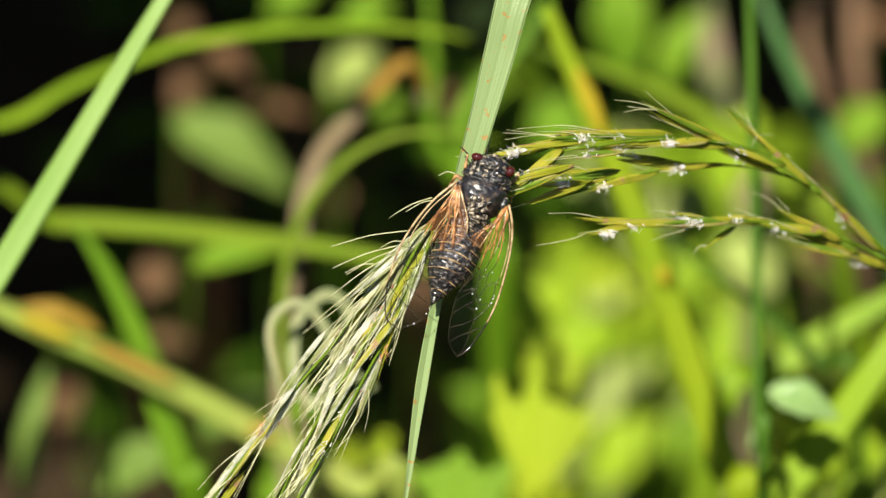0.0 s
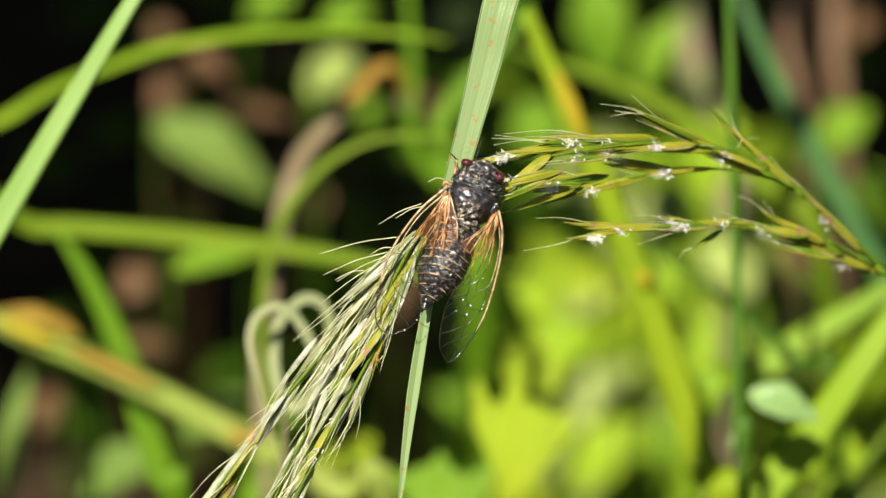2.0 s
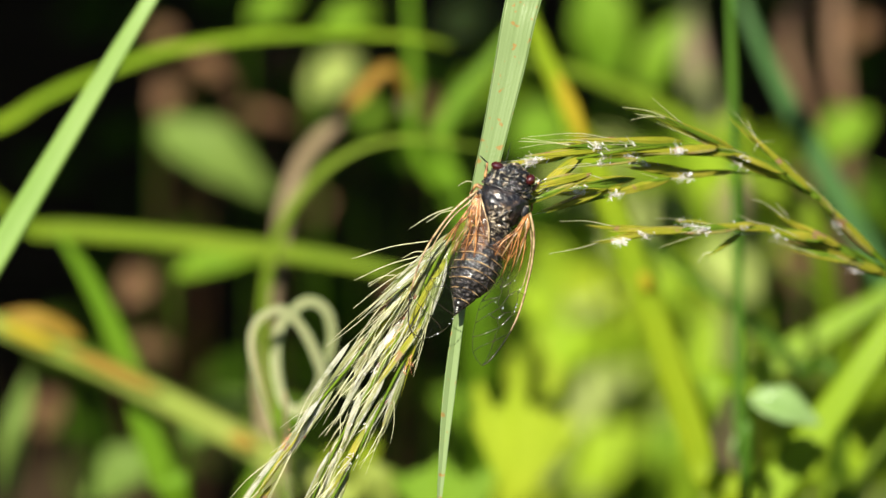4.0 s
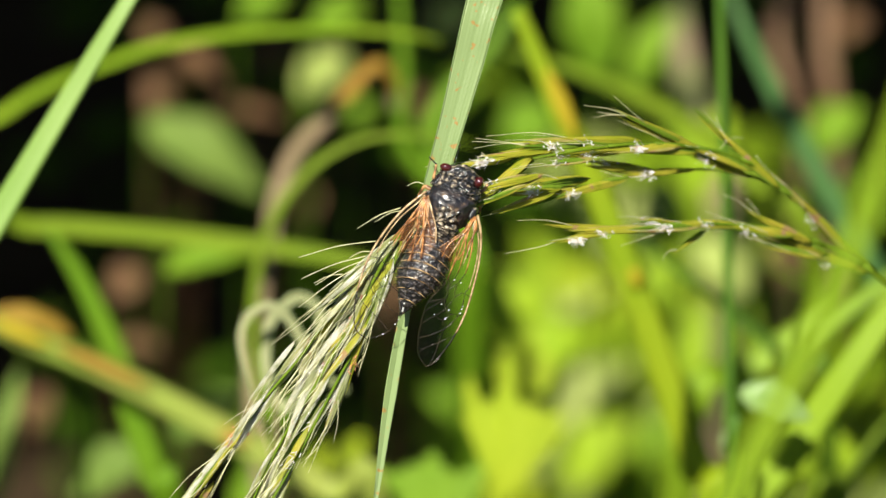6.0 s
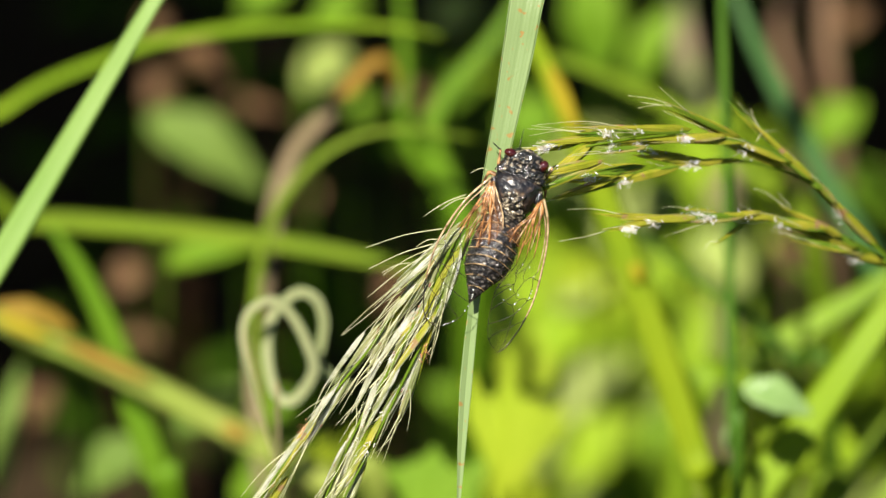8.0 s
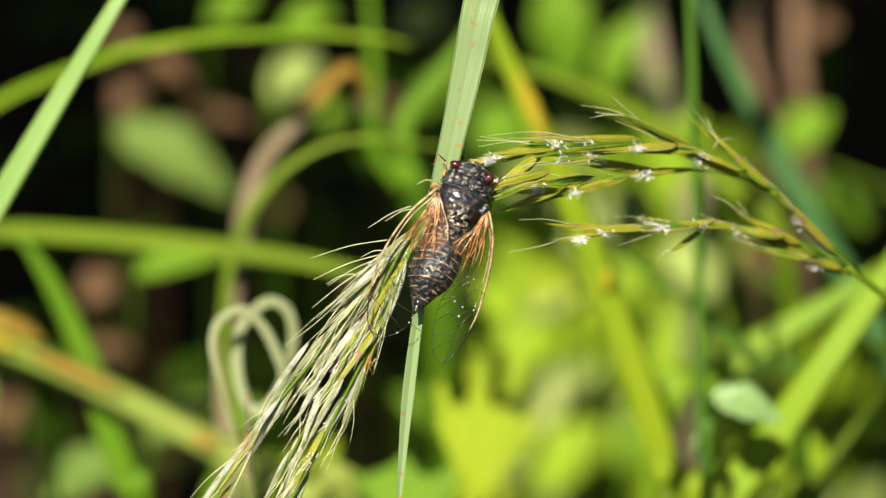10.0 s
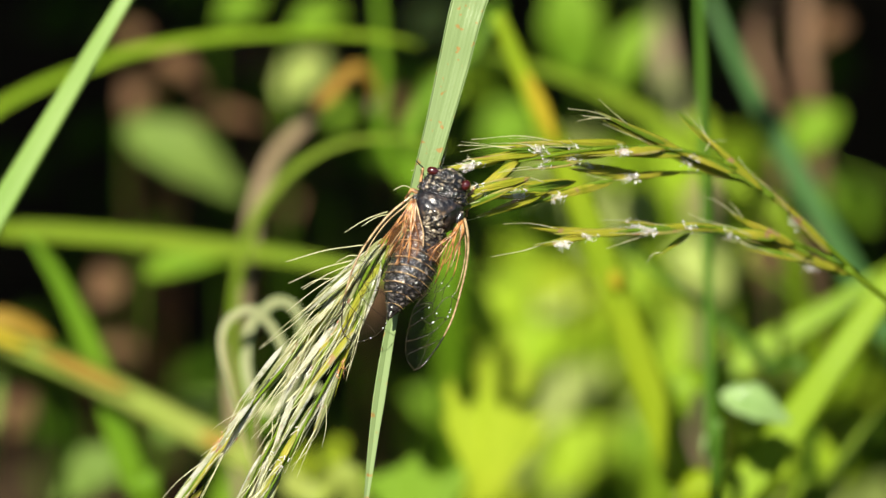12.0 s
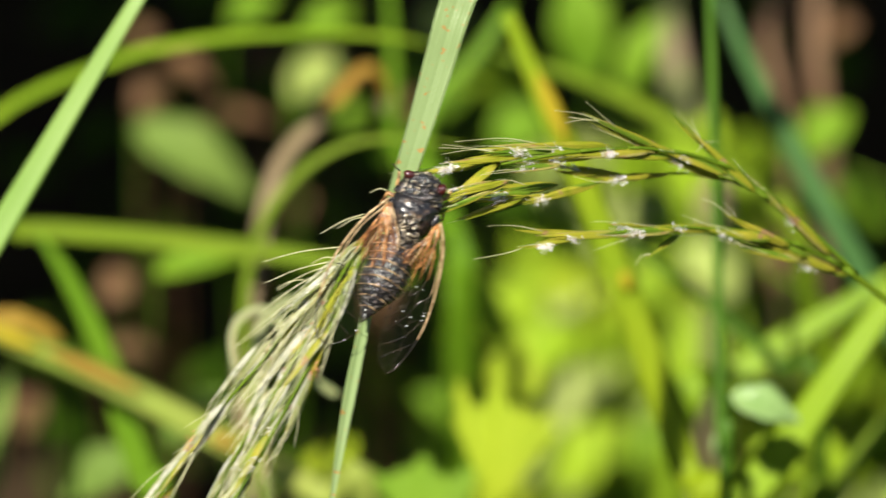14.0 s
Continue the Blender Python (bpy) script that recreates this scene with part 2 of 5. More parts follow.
def sweep(bm, line, section, facing=(0, 0, 1), twist=0.0, scale=MM):
    """Carry a closed section along a line. section(f) gives (side, lift) offsets at the fraction f."""
    uv = bm.loops.layers.uv.verify()
    rings, along = [], 0.0
    for i, c in enumerate(line):
        f = i / (len(line) - 1)
        t = (line[min(i + 1, len(line) - 1)] - line[max(i - 1, 0)]).normalized()
        face = Vector(facing)
        face = (face - t * face.dot(t))
        face = face.normalized() if face.length > 1e-4 else t.orthogonal().normalized()
        side = t.cross(face)
        if twist:
            turn = Matrix.Rotation(radians(twist) * (f - 0.5), 3, t)
            side, face = turn @ side, turn @ face
        rings.append([bm.verts.new((c + side * a + face * b) * scale) for a, b in section(f)])
    m = len(rings[0])
    for i in range(len(rings) - 1):
        for j in range(m):
            k = (j + 1) % m
            fc = bm.faces.new((rings[i][j], rings[i][k], rings[i + 1][k], rings[i + 1][j]))
            fc.smooth = True
            for lp, (a, b) in zip(fc.loops, ((j, i), (j + 1, i), (j + 1, i + 1), (j, i + 1))):
                lp[uv].uv = (a / m * 2, b / len(rings))
    bm.faces.new(rings[0][::-1])
    bm.faces.new(rings[-1])
    return bm


def ribbon(width, fold=0.18, thick=0.12, taper=(0.5, 1.0, 0.05), peak=0.5):
    """The section of a grass blade: folded along its midrib, with thickness. taper: width at root, middle and tip."""
    def section(f):
        a, b, c = taper
        w = a + (b - a) * math.sin(min(f / peak, 1) * math.pi / 2) if f < peak else c + (b - c) * math.cos((f - peak) / (1 - peak) * math.pi / 2)
        w = max(w, 0.02) * width / 2
        top = [(-1, 0.0), (-0.55, -0.35), (0, -1.0), (0.55, -0.35), (1, 0.0)]
        up = [(x * w, (y + 1) * -fold * -w + thick * (1 - abs(x)) * 0.5) for x, y in top]
        low = [(x * w, y - thick * (1.2 - abs(x))) for (x, _), (_, y) in zip(top, up)]
        return up[::-1] + low[1:-1]
    return section


def round_section(radius, n=6, flat=1.0):
    def section(f):
        r = radius(f) if callable(radius) else radius
        return [(math.cos(a) * r, math.sin(a) * r * flat) for a in (2 * math.pi * i / n for i in range(n))]
    return section


def mesh_of(bm, name, mat):
    me = bpy.data.meshes.new(name)
    bmesh.ops.recalc_face_normals(bm, faces=bm.faces)
    bm.to_mesh(me)
    bm.free()
    me.materials.append(mat)
    return me


def part(name, bm, mat, parent, label="", at_pose=None):
    ob = new(name, mesh_of(bm, name, mat) if isinstance(bm, bmesh.types.BMesh) else bm)
    ob.parent = parent
    if at_pose is not None:
        ob.matrix_basis = at_pose
    return tagged(ob, label)


def thing(name, base, label, category, group="", kind=""):
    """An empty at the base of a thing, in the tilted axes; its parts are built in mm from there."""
    ob = new(name)
    ob.empty_display_size = 0.005
    ob.matrix_basis = PLANE @ Matrix.Translation(Vector(base) * MM)
    return tagged(ob, label, category, group, kind)


def root_below(p, back=0.0, side=0.0):
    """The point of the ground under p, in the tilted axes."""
    w = at(*p)
    g = PLANE.inverted() @ Vector((w.x + side * MM, w.y + back * MM, -0.004))
    return tuple(g / MM)


def shifted(points, base):
    return [Vector(p) - Vector(base) for p in points]


# ---- ground ----
def ground():
    bm = bmesh.new()
    edges = [-60, -12, -4, -1.5] + [-0.8 + 0.05 * i for i in range(33)] + [1.6, 4, 12, 60]
    grid = [[bm.verts.new((x, y + 0.5, noise.noise((x * 9, y * 9, 0)) * 0.008 + noise.noise((x * 40, y * 40, 3)) * 0.003
                           if max(abs(x), abs(y)) < 1 else 0)) for x in edges] for y in edges]
    for a, b in zip(grid, grid[1:]):
        for i in range(len(edges) - 1):
            bm.faces.new((a[i], a[i + 1], b[i + 1], b[i])).smooth = True
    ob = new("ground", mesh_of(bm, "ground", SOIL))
    return tagged(ob, "dark soil under the grass and herbs, shade put into its colour", "ground", kind="structure")


ground()


# ---- grass behind the cicada ----
def grass_blade(points, width, mat, label, facing=(0.1, 0.35, 1), taper=(0.6, 1.0, 0.05), peak=0.5, fold=0.18, n=48, twist=0.0, withered=None):
    """A grass shoot: a sheath at the ground and one long folded blade with its midrib."""
    pts = [Vector(p) for p in points]
    lean = (pts[0] - pts[1]).x
    g = Vector(root_below(points[0], 25, lean * 0.5))
    pts = [g, g.lerp(pts[0], 0.5) + Vector((lean * 0.3, 0, 0)), *pts]
    base = tuple(pts[0])
    t = thing("grass_shoot", base, label, "grass", "grass shoots")
    line = curve(shifted(pts, base), n)
    bm = bmesh.new()
    sweep(bm, line, ribbon(width, fold, 0.15, taper, peak), facing, twist)
    part("blade", bm, mat, t)
    if withered:
        k = int(n * withered)
        shape, lift = ribbon(width * 1.06, fold, 0.5, taper, peak), Vector(facing).normalized() * 0.1
        bm = bmesh.new()
        sweep(bm, [p + lift for p in line[k:-2]], lambda f: [(x * min(1, 0.1 + 6 * f), y) for x, y in shape((k + f * (n - k)) / n)], facing, twist)
        part("withered_tip", bm, RUSSET, t, "orange-brown withered end")
    bm = bmesh.new()
    sweep(bm, [p - Vector(facing).normalized() * 0.1 for p in line[:-3]], round_section(lambda f: width * 0.035 * (1.2 - f) + 0.05, 5), facing)
    part("midrib", bm, mat, t)
    bm = bmesh.new()
    sweep(bm, line[:7], round_section(lambda f: width * 0.3 * (1 - 0.3 * f), 7, 0.6), facing)
    part("sheath", bm, SHEATH, t, "dull papery sheath")
    return t


def broad_leaf(base, tip, width, mat, label, facing=(0, 0.6, 1), bend=0.12, name="herb_leaf"):
    """An ovate leaf with a midrib, arched from its base to its tip, on a stalk that rises from the ground."""
    a, b = Vector(base), Vector(tip)
    face = Vector(facing).normalized()
    mid = a.lerp(b, 0.5) + face * (b - a).length * bend
    g = Vector(root_below(base, 10, -(b - a).x * 0.4))
    t = thing(name, tuple(g), label, "leaf", "herb leaves")
    line = curve(shifted([a, mid, b], g), 20)
    uvbm = bmesh.new()

    def section(f):
        w = math.sin(math.pi * f ** 0.8) ** 0.85 if 0 < f < 1 else 0.0
        w = max(w, 0.02) * width / 2
        up = [(x * w * (1 + 0.04 * math.sin(f * 23 + x * 2)), abs(x) * w * 0.22 + w * 0.09 * math.sin(x * 5 + f * 14)) for x in (1, 0.7, 0.35, 0, -0.35, -0.7, -1)]
        return up + [(x, y - 0.25) for x, y in up[::-1][1:-1]]
    sweep(uvbm, line, section, facing)
    part("blade", uvbm, mat, t)
    rib = bmesh.new()
    sweep(rib, [p - face * 0.2 for p in line], round_section(lambda f: width * 0.018 * (1.1 - f) + 0.1), facing)
    part("midrib", rib, mat, t)
    st = bmesh.new()
    sweep(st, curve([Vector((0, 0, 0)), (a - g) * 0.55 + Vector((0, 0, -4)), a - g], 12), round_section(lambda f: (0.9 - 0.35 * f) * (0.35 if mat == DRY else 0.7)))
    part("stalk", st, DRY if mat == DRY else HERB_SHADED, t)
    return t


def lobed_leaf(base, tip, lobes, mat, label, facing=(0, 0.5, 1), margin=34, web=0.74):
    """A deeply cut leaf on a stalk. lobes: (degrees from the middle, length in mm, breadth in degrees)."""
    a, b = Vector(base), Vector(tip)
    up = (b - a).normalized()
    face = Vector(facing)
    face = (face - up * face.dot(up)).normalized()
    side = up.cross(face)
    g = Vector(root_below(base, 10, 0))
    t = thing("herb_leaf", tuple(g), label, "leaf", "herb leaves")
    lo, hi = lobes[0][0] - margin, lobes[-1][0] + margin
    n, m = 72, 12
    bm = bmesh.new()
    uv = bm.loops.layers.uv.verify()
    sheets = []
    for lift in (0.0, -0.22):
        rows = []
        for i in range(n + 1):
            deg = lo + (hi - lo) * i / n
            reach = max(length * math.exp(-((deg - mid) / wide) ** 2 * 0.8) for mid, length, wide in lobes)
            reach = max(reach, web * max(q[1] for q in lobes) * max(0.0, math.cos(radians(deg - (lo + hi) / 2))) ** 0.5) * (1 + 0.05 * math.sin(deg * 1.7))
            way = up * math.cos(radians(deg)) + side * math.sin(radians(deg))
            rows.append([bm.verts.new((a - g + way * reach * j / m + face * (lift + 0.016 * reach * (j / m) * math.sin(deg * 0.16) - 0.012 * reach * (j / m) ** 2 * 6)) * MM) for j in range(1, m + 1)])
        sheets.append(rows)
        for r0, r1 in zip(rows, rows[1:]):
            for j in range(m - 1):
                fc = bm.faces.new((r0[j], r0[j + 1], r1[j + 1], r1[j]))
                fc.smooth = True
                for lp, q in zip(fc.loops, ((0, j), (0, j + 1), (1, j + 1), (1, j))):
                    lp[uv].uv = (q[0] * 0.1, q[1] / m)
    part("blade", bm, mat, t)
    for mid, length, wide in lobes:
        bm = bmesh.new()
        way = up * math.cos(radians(mid)) + side * math.sin(radians(mid))
        sweep(bm, [a - g + way * length * f * 0.93 + face * (0.1 - 0.06 * length * f * f) for f in (0, 0.25, 0.5, 0.75, 1)], round_section(lambda f: 0.2 - 0.14 * f, 5))
        part("vein", bm, mat, t)
    bm = bmesh.new()
    sweep(bm, curve([Vector((0, 0, 0)), (a - g) * 0.55 + Vector((0, 0, -4)), a - g], 12), round_section(lambda f: 0.9 - 0.35 * f))
    part("stalk", bm, HERB, t)
    return t


PALE_LEFT = grass_blade([(-76.2, -42.3, -38), (-66.7, -26.0, -39), (-57.9, -10.9, -40), (-50.7, 1.1, -40), (-46.6, 8.0, -40), (-40.1, 18.9, -40), (-33.2, 30.3, -40), (-27.8, 39.3, -42), (-21.8, 47.2, -45)], 3.43, PALE_YELLOW,
                        "pale green flat grass blade leaning over in the sun", taper=(0.9, 1.0, 0.1), peak=0.4)
grass_blade([(-76.8, 1.7, -135), (-62.2, 19.6, -135), (-44.5, 27.6, -132), (-36.8, 29.6, -132), (-27.0, 31.0, -132), (-14.9, 31.3, -130.8), (-5.2, 30.7, -129), (0.5, 29.5, -129)], 2.92, GRASS_LIGHT,
            "olive green grass blade arching over flat", (0, 0.9, 0.7), (0.9, 1.0, 0.2))
grass_blade([(-22.3, -36.1, -114), (-23.9, -25.1, -114), (-25.6, -12.5, -114), (-25.1, -3.1, -114), (-22.9, 4.0, -114), (-19.6, 9.1, -114), (-15.2, 13.0, -114), (-9.7, 15.4, -114), (-3.5, 15.8, -114), (5.2, 14.6, -114)], 1.55, OLIVE,
            "grass blade half dried to brown, bent into an arch", (0.3, 0.5, 1), (0.8, 1.0, 0.25), 0.45)
grass_blade([(-26.2, -38.3, -150), (-26.9, -28.3, -150), (-27.2, -13.3, -150), (-25.3, -2.4, -150), (-24.1, 5.9, -150), (-21.6, 13.4, -150), (-17.4, 18.4, -150), (-13.5, 22.6, -150), (-10.8, 25.9, -150), (-8.3, 27.1, -150), (-6.5, 24.5, -152), (-6.9, 20.6, -154)], 2.6, TAN,
            "dry tan grass blade with an orange bent tip", (-0.2, 0.5, 1), (0.8, 1.0, 0.4), 0.6, withered=0.66)
grass_blade([(-74.7, 1.7, -144), (-59.8, 3.2, -144), (-48.2, 2.7, -144), (-33.4, 1.3, -144), (-18.5, -0.7, -142.8), (-6.9, -3.0, -141), (-2.0, -4.0, -141)], 3.80, OLIVE,
            "broad olive green grass blade lying level", (0, 0.7, 0.8), (0.6, 1.0, 0.3), 0.55)
rusty = grass_blade([(-8.3, -38.1, -122), (-14.7, -34.2, -122), (-25.0, -28.6, -122), (-36.2, -22.6, -122), (-47.3, -17.0, -122), (-57.7, -12.7, -122), (-67.2, -8.5, -122), (-76.8, -4.7, -122)], 4.46, RUST,
            "yellowing grass blade with rust-red blotches", (0, 0.6, 1), (0.7, 1.0, 0.5), 0.5)
grass_blade([(-38.0, -40.0, -126), (-40.0, -32.8, -126), (-42.8, -24.8, -126), (-45.6, -15.2, -126), (-49.6, -6.3, -126), (-52.8, -0.7, -126), (-55.2, 2.5, -126)], 4.33, FRESH,
            "fresh green upright grass blade", (0.2, 0.5, 1), (0.8, 1.0, 0.2), 0.4)
yellow = grass_blade([(38.9, -41.5, -102), (35.1, -29.9, -102), (30.9, -16.9, -102), (25.9, -3.0, -102), (20.9, 9.7, -102), (16.6, 19.3, -102), (13.5, 26.2, -102), (10.9, 32.4, -102)], 4.77, YELLOW,
            "yellow-green grass blade with an orange fleck", (0.2, 0.3, 1), (0.9, 1.0, 0.45), 0.35)
for owner, mat, pts, wide in ((yellow, AMBER, [(26.3, -2.5, -101), (26.8, -3.8, -101), (27.3, -5.1, -101)], 2.00), (yellow, AMBER, [(14.7, 24.5, -101), (16.0, 21.6, -101), (17.5, 18.1, -101), (18.9, 14.7, -101)], 2.61),
                              (rusty, RUSSET, [(-54.0, -13.6, -121), (-49.6, -15.3, -121), (-44.4, -17.7, -121), (-40.1, -19.8, -121)], 2.07), (rusty, RUSSET, [(-30.9, -25.5, -121), (-28.9, -26.3, -121), (-26.6, -27.4, -121)], 2.38),
                              (rusty, AMBER, [(-63.1, -9.9, -121), (-59.1, -11.5, -121), (-54.4, -13.6, -121)], 2.38)):
    bm = bmesh.new()
    here = PLANE.inverted() @ owner.matrix_basis.translation / MM
    sweep(bm, [Vector(p) - here + Vector((0, 0, 0.4)) for p in curve(pts, 8)], ribbon(wide, 0.1, 0.2, (0.1, 1.0, 0.1)), (0.2, 0.3, 1))
    part("withered_fleck", bm, mat, owner, "orange withered fleck")
grass_blade([(82.2, -38.6, -156), (72.1, -16.8, -156), (64.1, -2.0, -156), (57.3, 10.2, -156), (51.4, 21.1, -156), (46.4, 31.2, -156), (43.5, 38.9, -157.2)], 3.87, TEAL,
            "bluish green grass blade bending over", (-0.1, 0.4, 1), (0.8, 1.0, 0.3), 0.5)
grass_blade([(22.1, -61.3, -86), (30.5, -49.5, -88), (38.1, -39.1, -90), (42.6, -32.3, -90), (48.7, -24.4, -90), (56.2, -13.9, -90), (64.7, -2.2, -92), (72.7, 8.4, -95)], 6.2, BRIGHT,
            "broad bright green grass blade", (-0.2, 0.5, 1), (0.9, 1.0, 0.4), 0.4, fold=0.07)
grass_blade([(52.3, -40.8, -114), (56.2, -34.5, -114), (60.6, -27.4, -114), (68.8, -17.2, -114)], 3.14, OLIVE,
            "narrow olive grass blade bent over", (-0.2, 0.5, 1), (0.9, 1.0, 0.4), 0.5)
grass_blade([(35.7, -28.5, -138), (43.8, -18.7, -138), (51.2, -13.4, -138), (59.4, -8.5, -138), (71.6, -1.1, -138)], 5.07, GRASS_LIGHT,
            "bright green grass blade leaning far over", (-0.1, 0.6, 1), (0.9, 1.0, 0.4), 0.5)
SWEEPER = grass_blade([(13.3, -45.7, 128), (19.2, -35.0, 130), (24.5, -26.0, 130), (28.9, -19.2, 130), (34.6, -9.6, 130), (39.2, -0.9, 130), (43.7, 9.2, 130), (48.0, 19.3, 130), (53.1, 32.2, 129), (56.6, 41.6, 128)], 2.3, BRIGHT,
                      "near light green grass blade that the wind sweeps across", (-0.2, 0.4, 1), (0.9, 1.0, 0.3), 0.4)
grass_blade([(57.5, -6.7, -162), (46.4, 11.1, -162), (37.9, 18.4, -162), (28.6, 23.5, -162), (19.2, 27.3, -162), (9.9, 29.9, -163.2)], 3.91, OLIVE,
            "olive grass blade arching flat", (0, 0.8, 0.8), (0.8, 1.0, 0.3))
grass_blade([(55.2, -25.3, -120), (48.9, -15.8, -120), (41.0, -8.7, -120), (33.8, -3.1, -120), (26.7, 2.5, -120)], 1.90, DEEP,
            "dark green narrow grass blade", (0, 0.5, 1), (0.8, 1.0, 0.3))
grass_blade([(4.0, -17.4, -182), (3.6, -1.7, -182), (0.1, 8.4, -181), (-5.2, 17.1, -180), (-5.4, 29.8, -180), (-6.3, 43.8, -180)], 2.80, FRESH,
            "upright green grass blade", (0.3, 0.3, 1), (0.8, 1.0, 0.5), 0.5)
grass_blade([(5.7, -10.2, -168), (4.8, 0.9, -168), (1.4, 9.5, -168), (-1.2, 16.8, -168), (1.4, 23.3, -168), (7.4, 30.1, -168), (12.6, 37.9, -169.2)], 3.26, FRESH,
            "green grass blade leaning over", (0.1, 0.5, 1), (0.8, 1.0, 0.5), 0.5)
grass_blade([(51.7, 2.1, -290), (48.1, 18.5, -290), (45.4, 29.7, -290), (42.0, 49.1, -290)], 5.52, FADED,
            "pale faded broad grass blade", (0.1, 0.4, 1), (0.9, 1.0, 0.7), 0.5)
grass_blade([(64.3, 11.1, -276), (63.0, 26.2, -276), (60.3, 37.2, -276), (61.8, 46.2, -276), (63.3, 52.2, -276)], 2.61, STUBBLE, "dry brown withered grass stalk", (0.2, 0.3, 1), (0.5, 1.0, 0.8))
grass_blade([(71.2, 11.2, -280), (70.0, 28.3, -280), (69.0, 40.4, -280), (70.0, 52.5, -280)], 3.63, STUBBLE, "dry brown withered grass stalk", (0.2, 0.3, 1), (0.5, 1.0, 0.8))


def curl():
    path = [(-19.8, -33.6), (-20.5, -29.7), (-21.0, -26.1), (-22.8, -20.4), (-24.3, -14.7), (-24.8, -11.1), (-24.0, -8.6), (-22.0, -7.3), (-20.3, -7.5), (-18.3, -9.7), (-16.7, -12.9), (-15.9, -15.7), (-17.0, -18.3),
            (-19.0, -20.1), (-20.8, -19.0), (-21.8, -15.4), (-21.9, -11.8), (-21.2, -9.1), (-19.8, -7.4), (-17.8, -6.2), (-15.7, -7.2), (-14.8, -10.0), (-15.2, -13.2), (-15.6, -15.0), (-14.2, -16.7), (-11.7, -18.3)]
    pts = [(x, y, -56 - 0.55 * k) for k, (x, y) in enumerate(path)]
    base = root_below(pts[0], 10)
    t = thing("curled_grass_blade", base, "pale withered grass blade curled into a loop", "grass")
    bm = bmesh.new()
    line = curve(shifted([base, *pts], base), 220)
    sweep(bm, line, ribbon(1.5, 0.3, 0.25, (-0.35, 1.0, 0.75), 0.5), (0.2, 0.3, 1), 40)
    part("blade", bm, CURL, t)
    bm = bmesh.new()
    sweep(bm, [p + Vector((0, 0, 0.12)) for p in line], round_section(lambda f: 0.16 - 0.08 * f, 5))
    part("midrib", bm, STRAW, t)
    bm = bmesh.new()
    sweep(bm, line[:10], round_section(lambda f: 0.9 - 0.4 * f, 7))
    part("sheath", bm, SHEATH, t, "dull papery sheath")


def stem():
    pts = [(38.9, -41.8, -85), (38.5, -25.7, -85), (38.5, -11.8, -85), (38.2, 3.0, -85), (37.7, 18.0, -85), (37.3, 34.4, -85), (37.1, 47.8, -85)]
    base = root_below(pts[0], 10)
    t = thing("tall_grass", base, "upright dark green grass stem with a joint", "grass")
    bm = bmesh.new()
    sweep(bm, curve(shifted([base, *pts], base), 60), round_section(lambda f: 0.84 - 0.3 * f, 8))
    part("stalk", bm, STEM, t)
    p = Vector((38.5, -25.7, -85)) - Vector(base)
    bm = bmesh.new()
    sweep(bm, [p + Vector((0, y, 0)) for y in (-1.6, -0.9, 0, 0.9, 1.6)], round_section(lambda f: 0.75 + 0.45 * math.sin(f * math.pi), 8))
    part("joint", bm, SILVER, t, "pale swollen joint")


curl()
stem()

